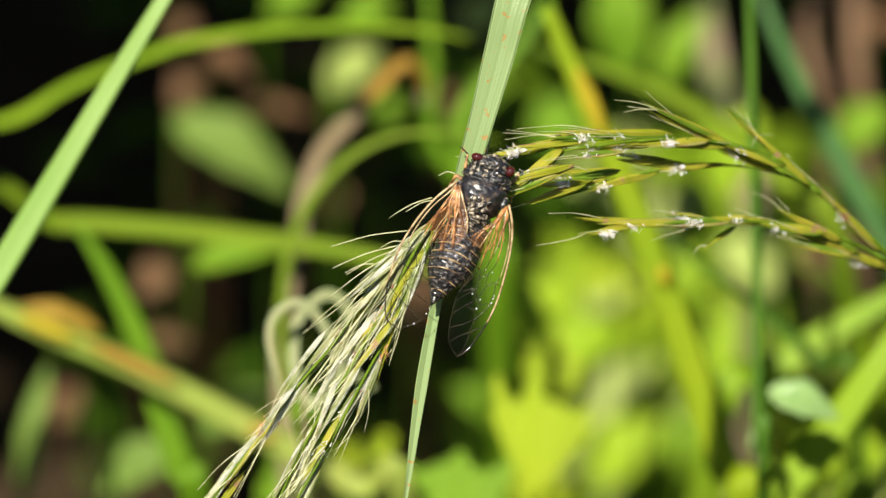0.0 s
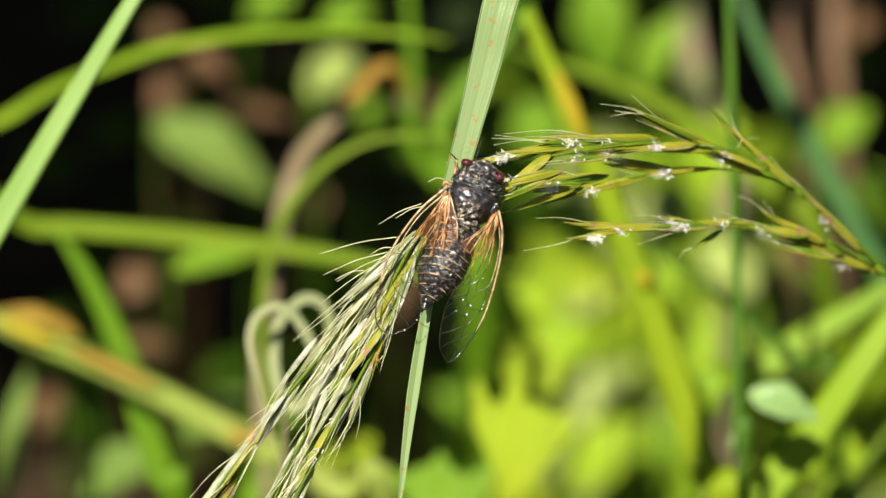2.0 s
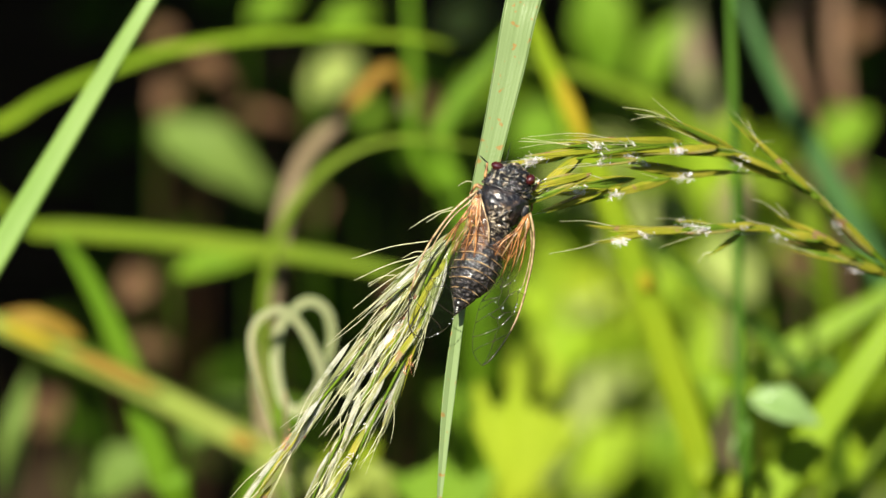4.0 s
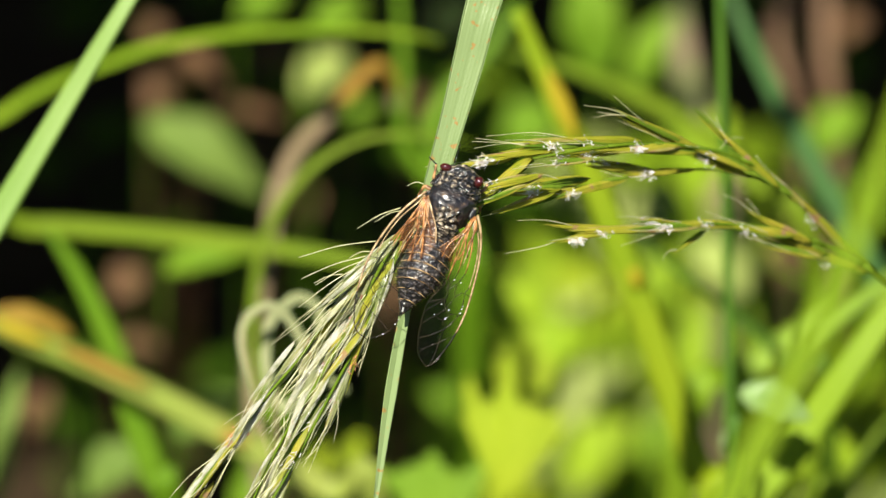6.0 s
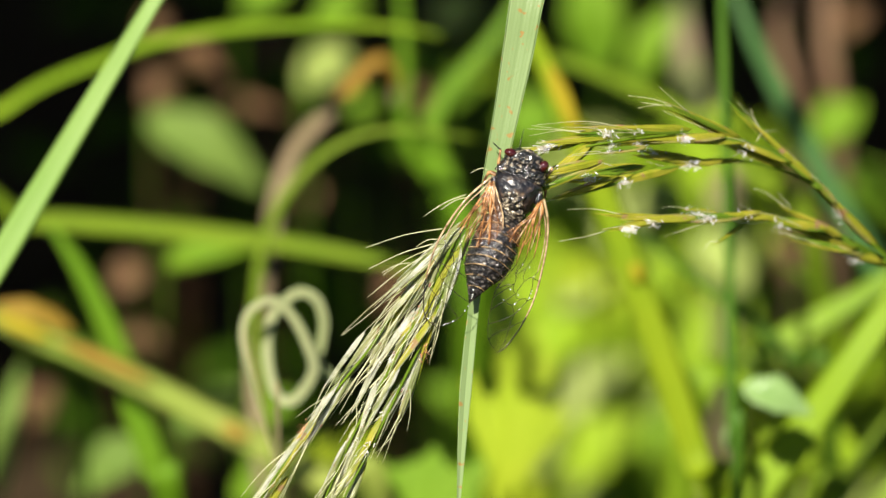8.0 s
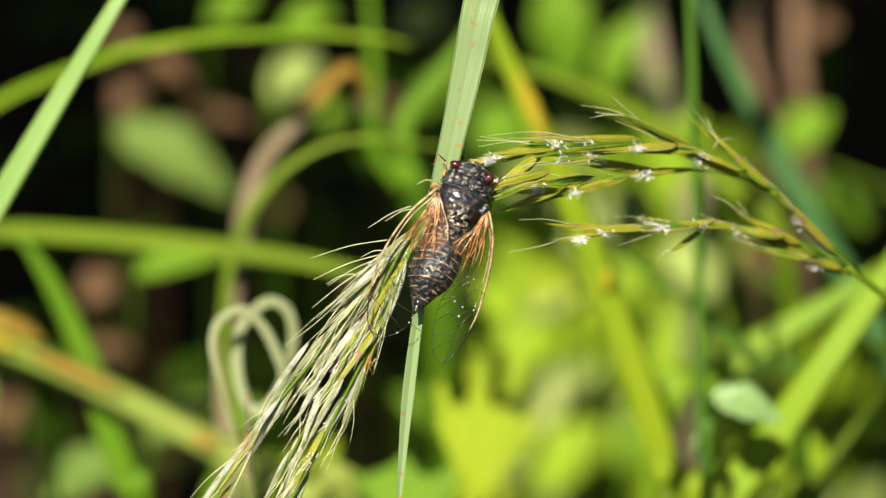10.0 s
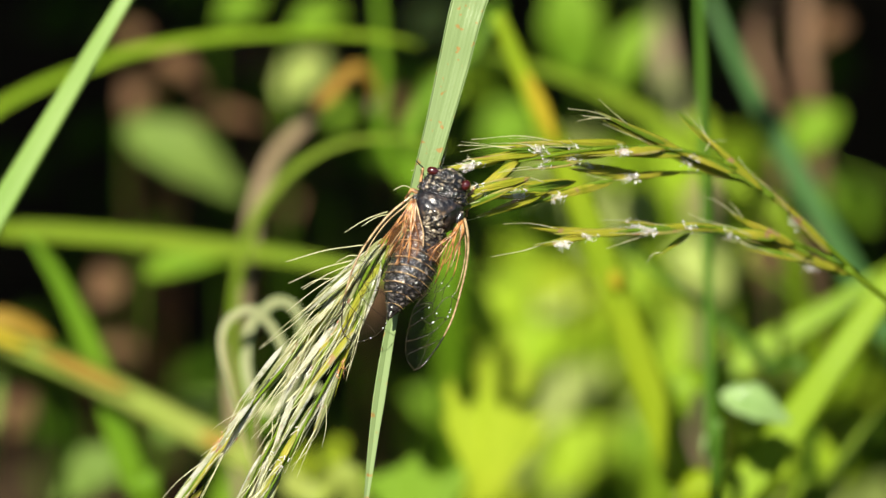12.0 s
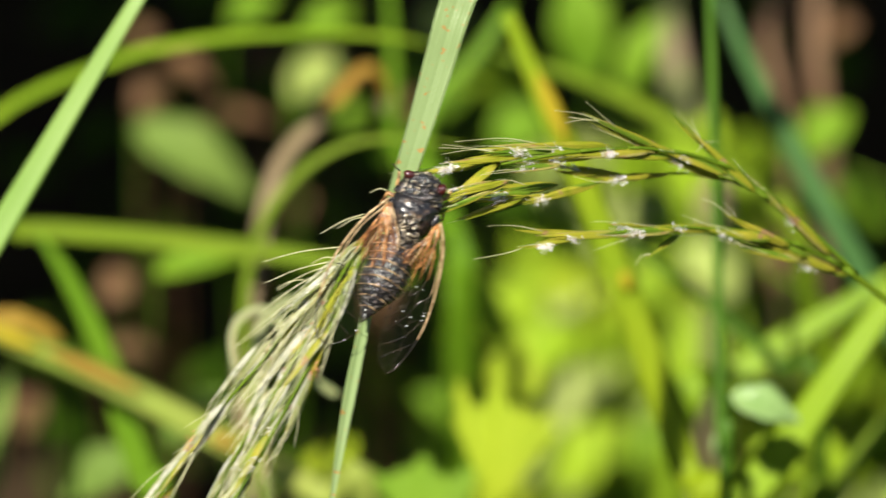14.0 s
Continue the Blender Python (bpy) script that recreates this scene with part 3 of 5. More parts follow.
# Sun and half shade are put into the greens of these leaves.
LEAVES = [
    ((-51.6, 22.5, -270), (-30.2, 9.1, -270), 10.94, HERB_HALF_SHADE, "mid-green oval herb leaf, half shade put into its colour"),
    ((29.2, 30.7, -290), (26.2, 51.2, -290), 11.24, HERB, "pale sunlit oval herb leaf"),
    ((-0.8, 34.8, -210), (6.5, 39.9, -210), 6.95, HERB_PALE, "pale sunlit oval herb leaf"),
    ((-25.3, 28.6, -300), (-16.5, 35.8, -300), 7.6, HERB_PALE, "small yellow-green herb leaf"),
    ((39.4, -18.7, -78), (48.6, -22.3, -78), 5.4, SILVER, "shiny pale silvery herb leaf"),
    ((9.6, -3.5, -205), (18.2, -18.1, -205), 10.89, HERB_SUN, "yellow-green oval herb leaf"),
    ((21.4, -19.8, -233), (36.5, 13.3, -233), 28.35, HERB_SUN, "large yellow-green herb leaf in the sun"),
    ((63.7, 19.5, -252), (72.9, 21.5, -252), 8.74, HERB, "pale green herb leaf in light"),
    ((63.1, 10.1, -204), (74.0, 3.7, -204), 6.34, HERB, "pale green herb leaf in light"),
    ((-58.9, -39.5, -200), (-43.6, -31.0, -200), 8.11, HERB_HALF_SHADE, "dull green herb leaf, half shade put into its colour"),
    ((-41.2, -29.2, -190), (-30.5, -22.1, -190), 7.10, HERB_HALF_SHADE, "dull green herb leaf, half shade put into its colour"),
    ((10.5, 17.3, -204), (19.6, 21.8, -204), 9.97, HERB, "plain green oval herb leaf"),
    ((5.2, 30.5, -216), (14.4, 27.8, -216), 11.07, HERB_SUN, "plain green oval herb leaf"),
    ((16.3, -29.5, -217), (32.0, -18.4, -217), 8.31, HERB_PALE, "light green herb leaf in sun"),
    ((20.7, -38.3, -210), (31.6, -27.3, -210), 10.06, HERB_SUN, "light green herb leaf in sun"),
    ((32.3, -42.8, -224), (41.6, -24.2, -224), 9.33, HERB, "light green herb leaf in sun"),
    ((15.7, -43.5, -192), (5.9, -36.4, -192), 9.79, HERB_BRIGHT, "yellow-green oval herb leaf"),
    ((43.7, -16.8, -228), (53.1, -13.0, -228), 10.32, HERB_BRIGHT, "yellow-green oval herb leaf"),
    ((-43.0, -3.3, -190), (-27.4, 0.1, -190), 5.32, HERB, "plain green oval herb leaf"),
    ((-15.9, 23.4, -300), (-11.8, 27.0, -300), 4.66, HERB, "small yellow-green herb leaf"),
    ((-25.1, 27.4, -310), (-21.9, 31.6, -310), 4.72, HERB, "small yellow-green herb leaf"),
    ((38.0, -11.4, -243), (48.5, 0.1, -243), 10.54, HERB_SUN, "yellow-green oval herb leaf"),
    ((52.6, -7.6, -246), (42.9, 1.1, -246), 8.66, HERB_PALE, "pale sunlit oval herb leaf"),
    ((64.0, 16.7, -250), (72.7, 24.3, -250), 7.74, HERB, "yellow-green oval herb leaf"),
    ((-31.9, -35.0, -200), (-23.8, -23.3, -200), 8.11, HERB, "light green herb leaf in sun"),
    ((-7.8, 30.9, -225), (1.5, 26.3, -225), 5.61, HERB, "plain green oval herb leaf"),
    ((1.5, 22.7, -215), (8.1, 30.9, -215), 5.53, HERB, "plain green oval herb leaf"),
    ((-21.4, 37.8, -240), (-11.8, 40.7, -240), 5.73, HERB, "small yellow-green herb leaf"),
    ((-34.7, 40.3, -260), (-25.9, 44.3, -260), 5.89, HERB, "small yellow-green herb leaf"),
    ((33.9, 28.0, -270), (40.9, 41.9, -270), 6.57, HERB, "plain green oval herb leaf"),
    ((-69.6, -40.7, -190), (-65.6, -18.5, -190), 4.44, HERB_HALF_SHADE, "dull green herb leaf, half shade put into its colour"),
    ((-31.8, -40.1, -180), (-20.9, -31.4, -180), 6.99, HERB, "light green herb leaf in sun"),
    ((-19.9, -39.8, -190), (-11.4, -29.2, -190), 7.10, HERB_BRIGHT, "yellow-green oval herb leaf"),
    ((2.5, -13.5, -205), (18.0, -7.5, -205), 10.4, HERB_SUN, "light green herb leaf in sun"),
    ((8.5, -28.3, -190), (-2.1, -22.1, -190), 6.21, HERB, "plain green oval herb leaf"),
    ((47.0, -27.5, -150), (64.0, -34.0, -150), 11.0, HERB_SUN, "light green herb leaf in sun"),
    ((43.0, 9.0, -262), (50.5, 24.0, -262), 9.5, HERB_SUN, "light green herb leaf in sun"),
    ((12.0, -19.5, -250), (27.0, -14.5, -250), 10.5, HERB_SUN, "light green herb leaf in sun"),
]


def farther(p, k):
    """The point k times as far from the lens as p, on the same line of sight."""
    return tuple(Vector((0, 0, REACH / MM)) + (Vector(p) - Vector((0, 0, REACH / MM))) * k)


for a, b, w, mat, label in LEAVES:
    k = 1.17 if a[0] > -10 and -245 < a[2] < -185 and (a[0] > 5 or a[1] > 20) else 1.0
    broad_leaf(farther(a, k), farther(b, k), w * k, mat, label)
lobed_leaf((9.0, -37.4, -128), (9.3, -17.0, -128), [(-15, 19.6, 8), (2, 19.8, 10), (29, 17.1, 8)], HERB_BRIGHT, "yellow-green deeply lobed herb leaf in the sun", margin=8, web=0.8)
lobed_leaf((12.6, -23.1, -193), (13.9, -13.3, -193), [(-30, 7.58, 18), (5, 10.52, 16), (42, 8.02, 18)], HERB_BRIGHT, "small yellow-green lobed herb leaf")
lobed_leaf((33.6, -49.3, -348), (32.5, -28.4, -348), [(-60, 14.3, 17), (-24, 19.2, 15), (8, 21.4, 14), (40, 18.1, 16)], HERB_SUN, "green lobed herb leaf in the sun")
lobed_leaf((52.4, -27.6, -324), (51.9, -8.5, -324), [(-50, 12.8, 17), (-12, 20.3, 15), (28, 18.1, 15), (62, 12.8, 16)], HERB_SUN, "yellow-green lobed herb leaf behind the stem")
lobed_leaf((-1.9, -41.6, -125), (-0.7, -27.9, -125), [(-40, 13.6, 18), (0, 12.8, 17), (32, 13.6, 17)], HERB, "yellow-green lobed herb leaf low down", web=0.82)
broad_leaf((-52.0, -12.3, -128), (-63.7, -8.6, -126), 3.53, RUSSET, "withered orange-brown curled leaf", name="withered_leaf")


def leaf_into(bm, p, d, face, wd):
    """One small leaf, folded along its midrib, from p - d to p + d."""
    def section(f):
        q = max(0.03, math.sin(f * math.pi) ** 0.8) * wd / 2
        return [(q, q * 0.25), (0, 0), (-q, q * 0.25), (0, -0.25)]
    sweep(bm, curve([p - d, p + face * d.length * 0.15, p + d], 6), section, face)


def undergrowth():
    """Small leaves of the herbs under and behind the grass, too many to count."""
    rng = random.Random(4)
    heaps = {m: bmesh.new() for m in ("dark", "mid", "sunny", "bright", "pale")}
    for i in range(2600):
        across, up = rng.uniform(-0.9, 1.05), rng.uniform(-0.9, 0.8)
        back = rng.uniform(140, 600)
        k = (472 + back) / 472 * 49.6
        p = Vector((across * k, up * k, -back))
        if at(*p).z < 0.01:
            continue
        # shaded green outside this zone, sunlit greens inside: the light is in the colour
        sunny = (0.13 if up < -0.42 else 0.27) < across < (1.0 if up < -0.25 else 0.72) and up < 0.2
        if sunny and back < 330:
            back = 346 + (back - 140) * 0.08
            k = (472 + back) / 472 * 49.6
            p = Vector((across * k, up * k, -back))
        elif sunny:
            if rng.random() < 0.5:
                continue
        elif rng.random() < (0.82 if back > 420 else 0.97) or (back < 400 and across < -0.1):
            continue
        size = rng.uniform(6, 13) if sunny else rng.uniform(4, 9.5)
        d = Vector((rng.uniform(-1, 1), rng.uniform(-0.6, 0.8), rng.uniform(-0.5, 0.5))).normalized() * size
        face = Vector((rng.uniform(-0.7, 0.3), rng.uniform(0.1, 0.9), 0.85)).normalized()
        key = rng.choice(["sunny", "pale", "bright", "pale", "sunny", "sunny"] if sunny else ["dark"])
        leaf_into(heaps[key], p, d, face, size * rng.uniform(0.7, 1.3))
    # the sunny side: a close cover of leaves that all turn to the light
    for row in range(22):
        for col in range(22):
            across, up = 0.12 + (col + rng.uniform(-0.6, 0.6)) * 0.043, -0.8 + (row + rng.uniform(-0.6, 0.6)) * 0.047
            if across > 0.74 and up > -0.3 or across < 0.27 and up > -0.42:
                continue
            back = rng.uniform(362, 376)
            k = (472 + back) / 472 * 49.6
            p = Vector((across * k, up * k, -back))
            size = rng.uniform(5, 9)
            d = Vector((rng.uniform(-1, 1), rng.uniform(-0.6, 0.8), rng.uniform(-0.25, 0.25))).normalized() * size
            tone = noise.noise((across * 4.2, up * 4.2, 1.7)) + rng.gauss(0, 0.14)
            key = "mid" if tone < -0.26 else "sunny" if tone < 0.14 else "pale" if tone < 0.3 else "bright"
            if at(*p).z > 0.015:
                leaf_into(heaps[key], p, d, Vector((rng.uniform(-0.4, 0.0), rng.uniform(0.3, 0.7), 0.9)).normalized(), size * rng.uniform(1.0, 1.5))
    for key, mat, label in (("dark", HERB_SHADED, "low herb leaves, shade put into their dark green"), ("mid", HERB, "green leaves of low herbs"), ("sunny", HERB_SUN, "low herb leaves, sunlight put into their light green"),
                            ("bright", HERB_BRIGHT, "low herb leaves, sunlight put into their yellow-green"), ("pale", HERB_PALE, "low herb leaves, sunlight put into their pale green")):
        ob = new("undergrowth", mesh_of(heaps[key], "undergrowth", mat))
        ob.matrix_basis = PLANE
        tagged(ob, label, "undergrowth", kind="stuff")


undergrowth()


DRY_LEAVES = [
    ((-47.8, 35.7, -300), (-38.9, 29.9, -300), 4.76), ((-54.8, 26.7, -320), (-50.1, 30.7, -320), 6.16), ((-32.9, 34.5, -330), (-27.3, 38.0, -330), 4.30), ((-45.5, 22.8, -320), (-27.5, 24.3, -320), 4.25),
    ((-59.6, -8.2, -300), (-53.4, -4.7, -300), 6.83), ((-60.7, -17.9, -310), (-49.7, -19.0, -310), 4.61), ((62.2, -6.1, -300), (65.8, 1.1, -300), 6.21), ((-10.1, -12.8, -330), (-7.7, -4.2, -330), 3.87),
    ((-76.9, -33.9, -320), (-73.2, -26.4, -320), 5.95), ((64.1, 27.4, -310), (68.8, 36.3, -310), 6.29), ((-25.4, 4.4, -330), (-22.8, 10.9, -330), 3.66), ((75.0, 39.4, -320), (80.8, 43.6, -320), 5.31),
    ((-55.5, 38.8, -330), (-52.0, 43.1, -330), 5.38), ((-5.8, 25.9, -330), (-2.0, 29.7, -330), 3.66),
]
for a, b, w in DRY_LEAVES:
    broad_leaf(a, b, w, DRY, "dead brown curled leaf on a dry stalk", bend=0.25, name="withered_leaf")


def shrub():
    """An unseen leafy shrub, added beside the grass on the sunny side to shade the soil behind it."""
    rng = random.Random(9)
    t = new("shrub")
    t.empty_display_size = 0.1
    t.matrix_basis = pose(-0.95, 0.42, -0.01)
    tagged(t, "unseen leafy green shrub added to shade the soil", "shrub")
    crown = bmesh.new()
    limbs = [((1.3, 0.1, 1.05), 1.5), ((1.0, 0.25, 1.05), 1.5), ((1.35, 0.45, 1.1), 1.5), ((0.95, 0.6, 1.1), 1.2), ((0.86, -0.48, 0.92), 1.3), ((0.9, -0.38, 0.97), 1.3), ((0.88, -0.27, 0.95), 1.2), ((0.8, -0.1, 0.95), 1.0), ((0.45, -0.2, 1.1), 0.7), ((-0.3, 0.2, 1.0), 0.6), ((0.1, 0.5, 1.05), 0.6)]
    for tip, share in limbs:
        tip = Vector(tip) * 1000
        line = curve([Vector((0, 0, 380)), tip * 0.5 + Vector((0, 0, 240)), tip], 14)
        bm = bmesh.new()
        sweep(bm, line, round_section(lambda f: 9 - 7 * f, 7))
        part("limb", bm, LITTER, t)
        for i in range(int(330 * share)):
            f = rng.uniform(0.4, 1.0) ** 0.7
            k = min(13, int(f * 14))
            p = line[k] + Vector((rng.gauss(0, 55), rng.gauss(0, 42 if tip.y < 0 else 90), rng.gauss(0, 40)))
            d = Vector((rng.uniform(-1, 1), rng.uniform(-1, 1), rng.uniform(-0.4, 0.2))).normalized() * rng.uniform(14, 26)
            leaf_into(crown, p, d, Vector((rng.uniform(-0.4, 0.4), rng.uniform(-0.4, 0.4), 1)).normalized(), rng.uniform(20, 34))
    bm = bmesh.new()
    sweep(bm, curve([Vector((0, 0, 0)), Vector((15, 8, 200)), Vector((0, 0, 400))], 10), round_section(lambda f: 16 - 6 * f, 9))
    part("trunk", bm, LITTER, t)
    # crown in the green that has shade in its colour
    part("crown", crown, HERB_SHADED, t, "dense dark green oval leaves")


shrub()


def sky_blocking_bushes():
    """Dense unseen bushes, added to block sky light behind the herbs and beside them."""
    rng = random.Random(17)
    for x, y, wide, tall in ((-0.95, 1.55, 0.5, 1.35), (-0.35, 1.35, 0.5, 1.5), (0.3, 1.4, 0.5, 1.45), (0.95, 1.35, 0.5, 1.4), (0.95, 0.62, 0.42, 1.15), (0.0, 2.1, 0.7, 1.8), (1.6, 1.9, 0.7, 1.7), (-1.7, 2.0, 0.7, 1.6)):
        t = new("bush")
        t.empty_display_size = 0.1
        t.matrix_basis = pose(x, y, -0.01)
        tagged(t, "unseen dark green bush added to block sky light", "bush", "bushes round the meadow")
        bm = bmesh.new()
        for i in range(780):
            v = Vector((rng.gauss(0, 1), rng.gauss(0, 1), rng.gauss(0, 1))).normalized() * rng.uniform(0.55, 1.0) ** 0.5
            lump = 1 + 0.28 * noise.noise(v * 2.3 + Vector((x, y, 0)))
            p = Vector((v.x * wide * lump, v.y * wide * 0.85 * lump, tall * (0.53 + 0.47 * v.z * lump)))
            d = Vector((rng.uniform(-1, 1), rng.uniform(-1, 1), rng.uniform(-0.8, 0.3))).normalized() * rng.uniform(22, 38)
            leaf_into(bm, p * 1000, d, Vector((v.x, v.y, 1)).normalized(), rng.uniform(30, 50))
        # same darkened green: shade is part of the crown's colour
        part("crown", bm, HERB_SHADED, t)
        for k in range(4):
            a = k * 1.57 + rng.random()
            tip = Vector((math.cos(a) * wide * 0.6, math.sin(a) * wide * 0.5, tall * rng.uniform(0.6, 0.85))) * 1000
            bm = bmesh.new()
            sweep(bm, curve([Vector((math.cos(a) * 20, math.sin(a) * 20, 0)), tip * 0.5 + Vector((0, 0, 60)), tip], 8), round_section(lambda f: 12 - 9 * f, 6))
            part("stem", bm, LITTER, t)


sky_blocking_bushes()


def meadow():
    """The grass that goes on all round, outside the narrow view: slender bent blades, too many to count."""
    rng = np.random.default_rng(12)
    n = 26000
    r, a = 0.3 + 5.2 * rng.random(n) ** 1.5, rng.uniform(0, 2 * np.pi, n)
    x, y = r * np.cos(a), 0.15 + r * np.sin(a)
    clear = (np.abs(x) < 0.24 + 0.1 * np.maximum(0, y)) & (y < 0.95) | (y < -0.2) & (np.abs(x) < 0.3) & (y > -0.9) | (np.hypot(x + 0.2, y + 0.1) < 0.32)
    x, y = x[~clear], y[~clear]
    n = len(x)
    tall, turn = rng.uniform(0.12, 0.27, n), rng.uniform(0, 2 * np.pi, n)
    lx, ly = rng.normal(0, 0.3, n), rng.normal(0, 0.3, n)
    half = rng.uniform(0.0012, 0.0026, n)
    sx, sy = np.cos(turn) * half, np.sin(turn) * half
    rows = []
    for f, w, up in ((0.0, 1.0, -0.02), (0.45, 0.95, 0.45), (0.8, 0.6, 0.76), (1.0, 0.05, 0.86)):
        cx, cy, cz = x + lx * tall * (f + 0.5 * f ** 3), y + ly * tall * (f + 0.5 * f ** 3), tall * up
        rows += [np.stack([cx - sx * w, cy - sy * w, cz], 1), np.stack([cx + sy * w * 0.3, cy - sx * w * 0.3, cz + 0.0006], 1), np.stack([cx + sx * w, cy + sy * w, cz], 1)]
    verts = np.stack(rows, 1).reshape(-1, 3)
    faces = []
    for k in range(3):
        for j in range(2):
            c = np.array([k * 3 + j, k * 3 + j + 1, k * 3 + j + 4, k * 3 + j + 3])
            faces.append(np.arange(n)[:, None] * 12 + c[None, :])
    me = bpy.data.meshes.new("meadow_grass")
    me.from_pydata(verts.tolist(), [], np.concatenate(faces).tolist())
    me.materials.append(GRASS)
    ob = new("meadow_grass", me)
    tagged(ob, "green meadow grass growing all round", "grass", kind="stuff")


meadow()

# ---- the grass blade that the cicada sits on ----
def perch():
    pts = [(19.3, 58.9, -50), (13.1, 43.6, -16), (9.6, 32.5, -2), (8.1, 27.3, -0), (6.8, 20.9, -0), (5.3, 14.0, -0), (3.7, 7.0, -0), (2.3, 0.1, -0), (1.2, -6.6, -0), (0.3, -13.2, -0), (-0.4, -19.6, -0), (-1.1, -27.8, -0), (-1.5, -32.8, -0)]
    root = Vector(root_below((143.1, -4.9, -150), 60, 40))
    full = [root, Vector((132.6, 31.3, -140)), Vector((96.5, 79.4, -120)), Vector((46.8, 86.7, -95)), *[Vector(p) for p in pts]]
    base = (7.7, 92.3, -0)
    t = thing("perch_grass", base, "pale green grass blade with rust specks, hanging under the cicada", "grass")
    line = curve(shifted(full, base), 150)

    def section(f):
        w = 0.03 * float(np.interp(f, [0, 0.2, 0.375, 0.44, 0.5, 0.56, 0.625, 0.69, 0.75, 0.81, 0.845, 0.875, 0.905, 0.94, 1], [16, 60, 68, 63, 57, 47, 40, 30, 19, 22, 22.5, 19, 14.5, 8, 1.5]))
        up = [(1, 0.06), (0.82, 0.01), (0.45, 0.0), (0.08, -0.005), (0, -0.025), (-0.08, -0.005), (-0.5, 0.01), (-0.85, 0.02), (-1, 0.06)]
        fold = 0.3 * min(1.0, max(0.0, (f - 0.7) / 0.08))
        up = [(x * w, y * w * 0.9 + fold * abs(x) * w) for x, y in up]
        return up + [(x, y - 0.14) for x, y in up[::-1][1:-1]]
    bm = bmesh.new()
    sweep(bm, line, section, (0.12, 0.2, 1))
    part("blade", bm, PALE_BLADE, t)
    for side in (-1, 1):
        bm = bmesh.new()
        edge = []
        for i, c in enumerate(line[:-1]):
            f = i / (len(line) - 1)
            tang = (line[i + 1] - line[max(i - 1, 0)]).normalized()
            edge.append(c + tang.cross(Vector((0.12, 0.2, 1))).normalized() * section(f)[0][0] * side + Vector((0, 0, 0.16)))
        sweep(bm, edge, round_section(lambda f: 0.1 * (1.1 - f), 5))
        part("edge", bm, PALE_BLADE, t, "raised margin")
    return t


# ---- panicles ----
def husk(bm, a, b, width, bow, facing, peak=0.3, flat=0.5, n=12):
    """A long boat-shaped scale from a to b, drawn out to a fine point."""
    side = (b - a).cross(Vector(facing)).normalized()
    mid = a.lerp(b, 0.45) + side * bow + Vector(facing) * abs(bow) * 0.4

    def radius(f):
        r = math.sin(f / peak * math.pi / 2) ** 0.7 if 0 < f < peak else 0.0 if f <= 0 else (1 - (f - peak) / (1 - peak)) ** 0.85
        return max(0.04, r) * width / 2
    sweep(bm, curve([a, mid, b], n), round_section(radius, 8, flat), facing)


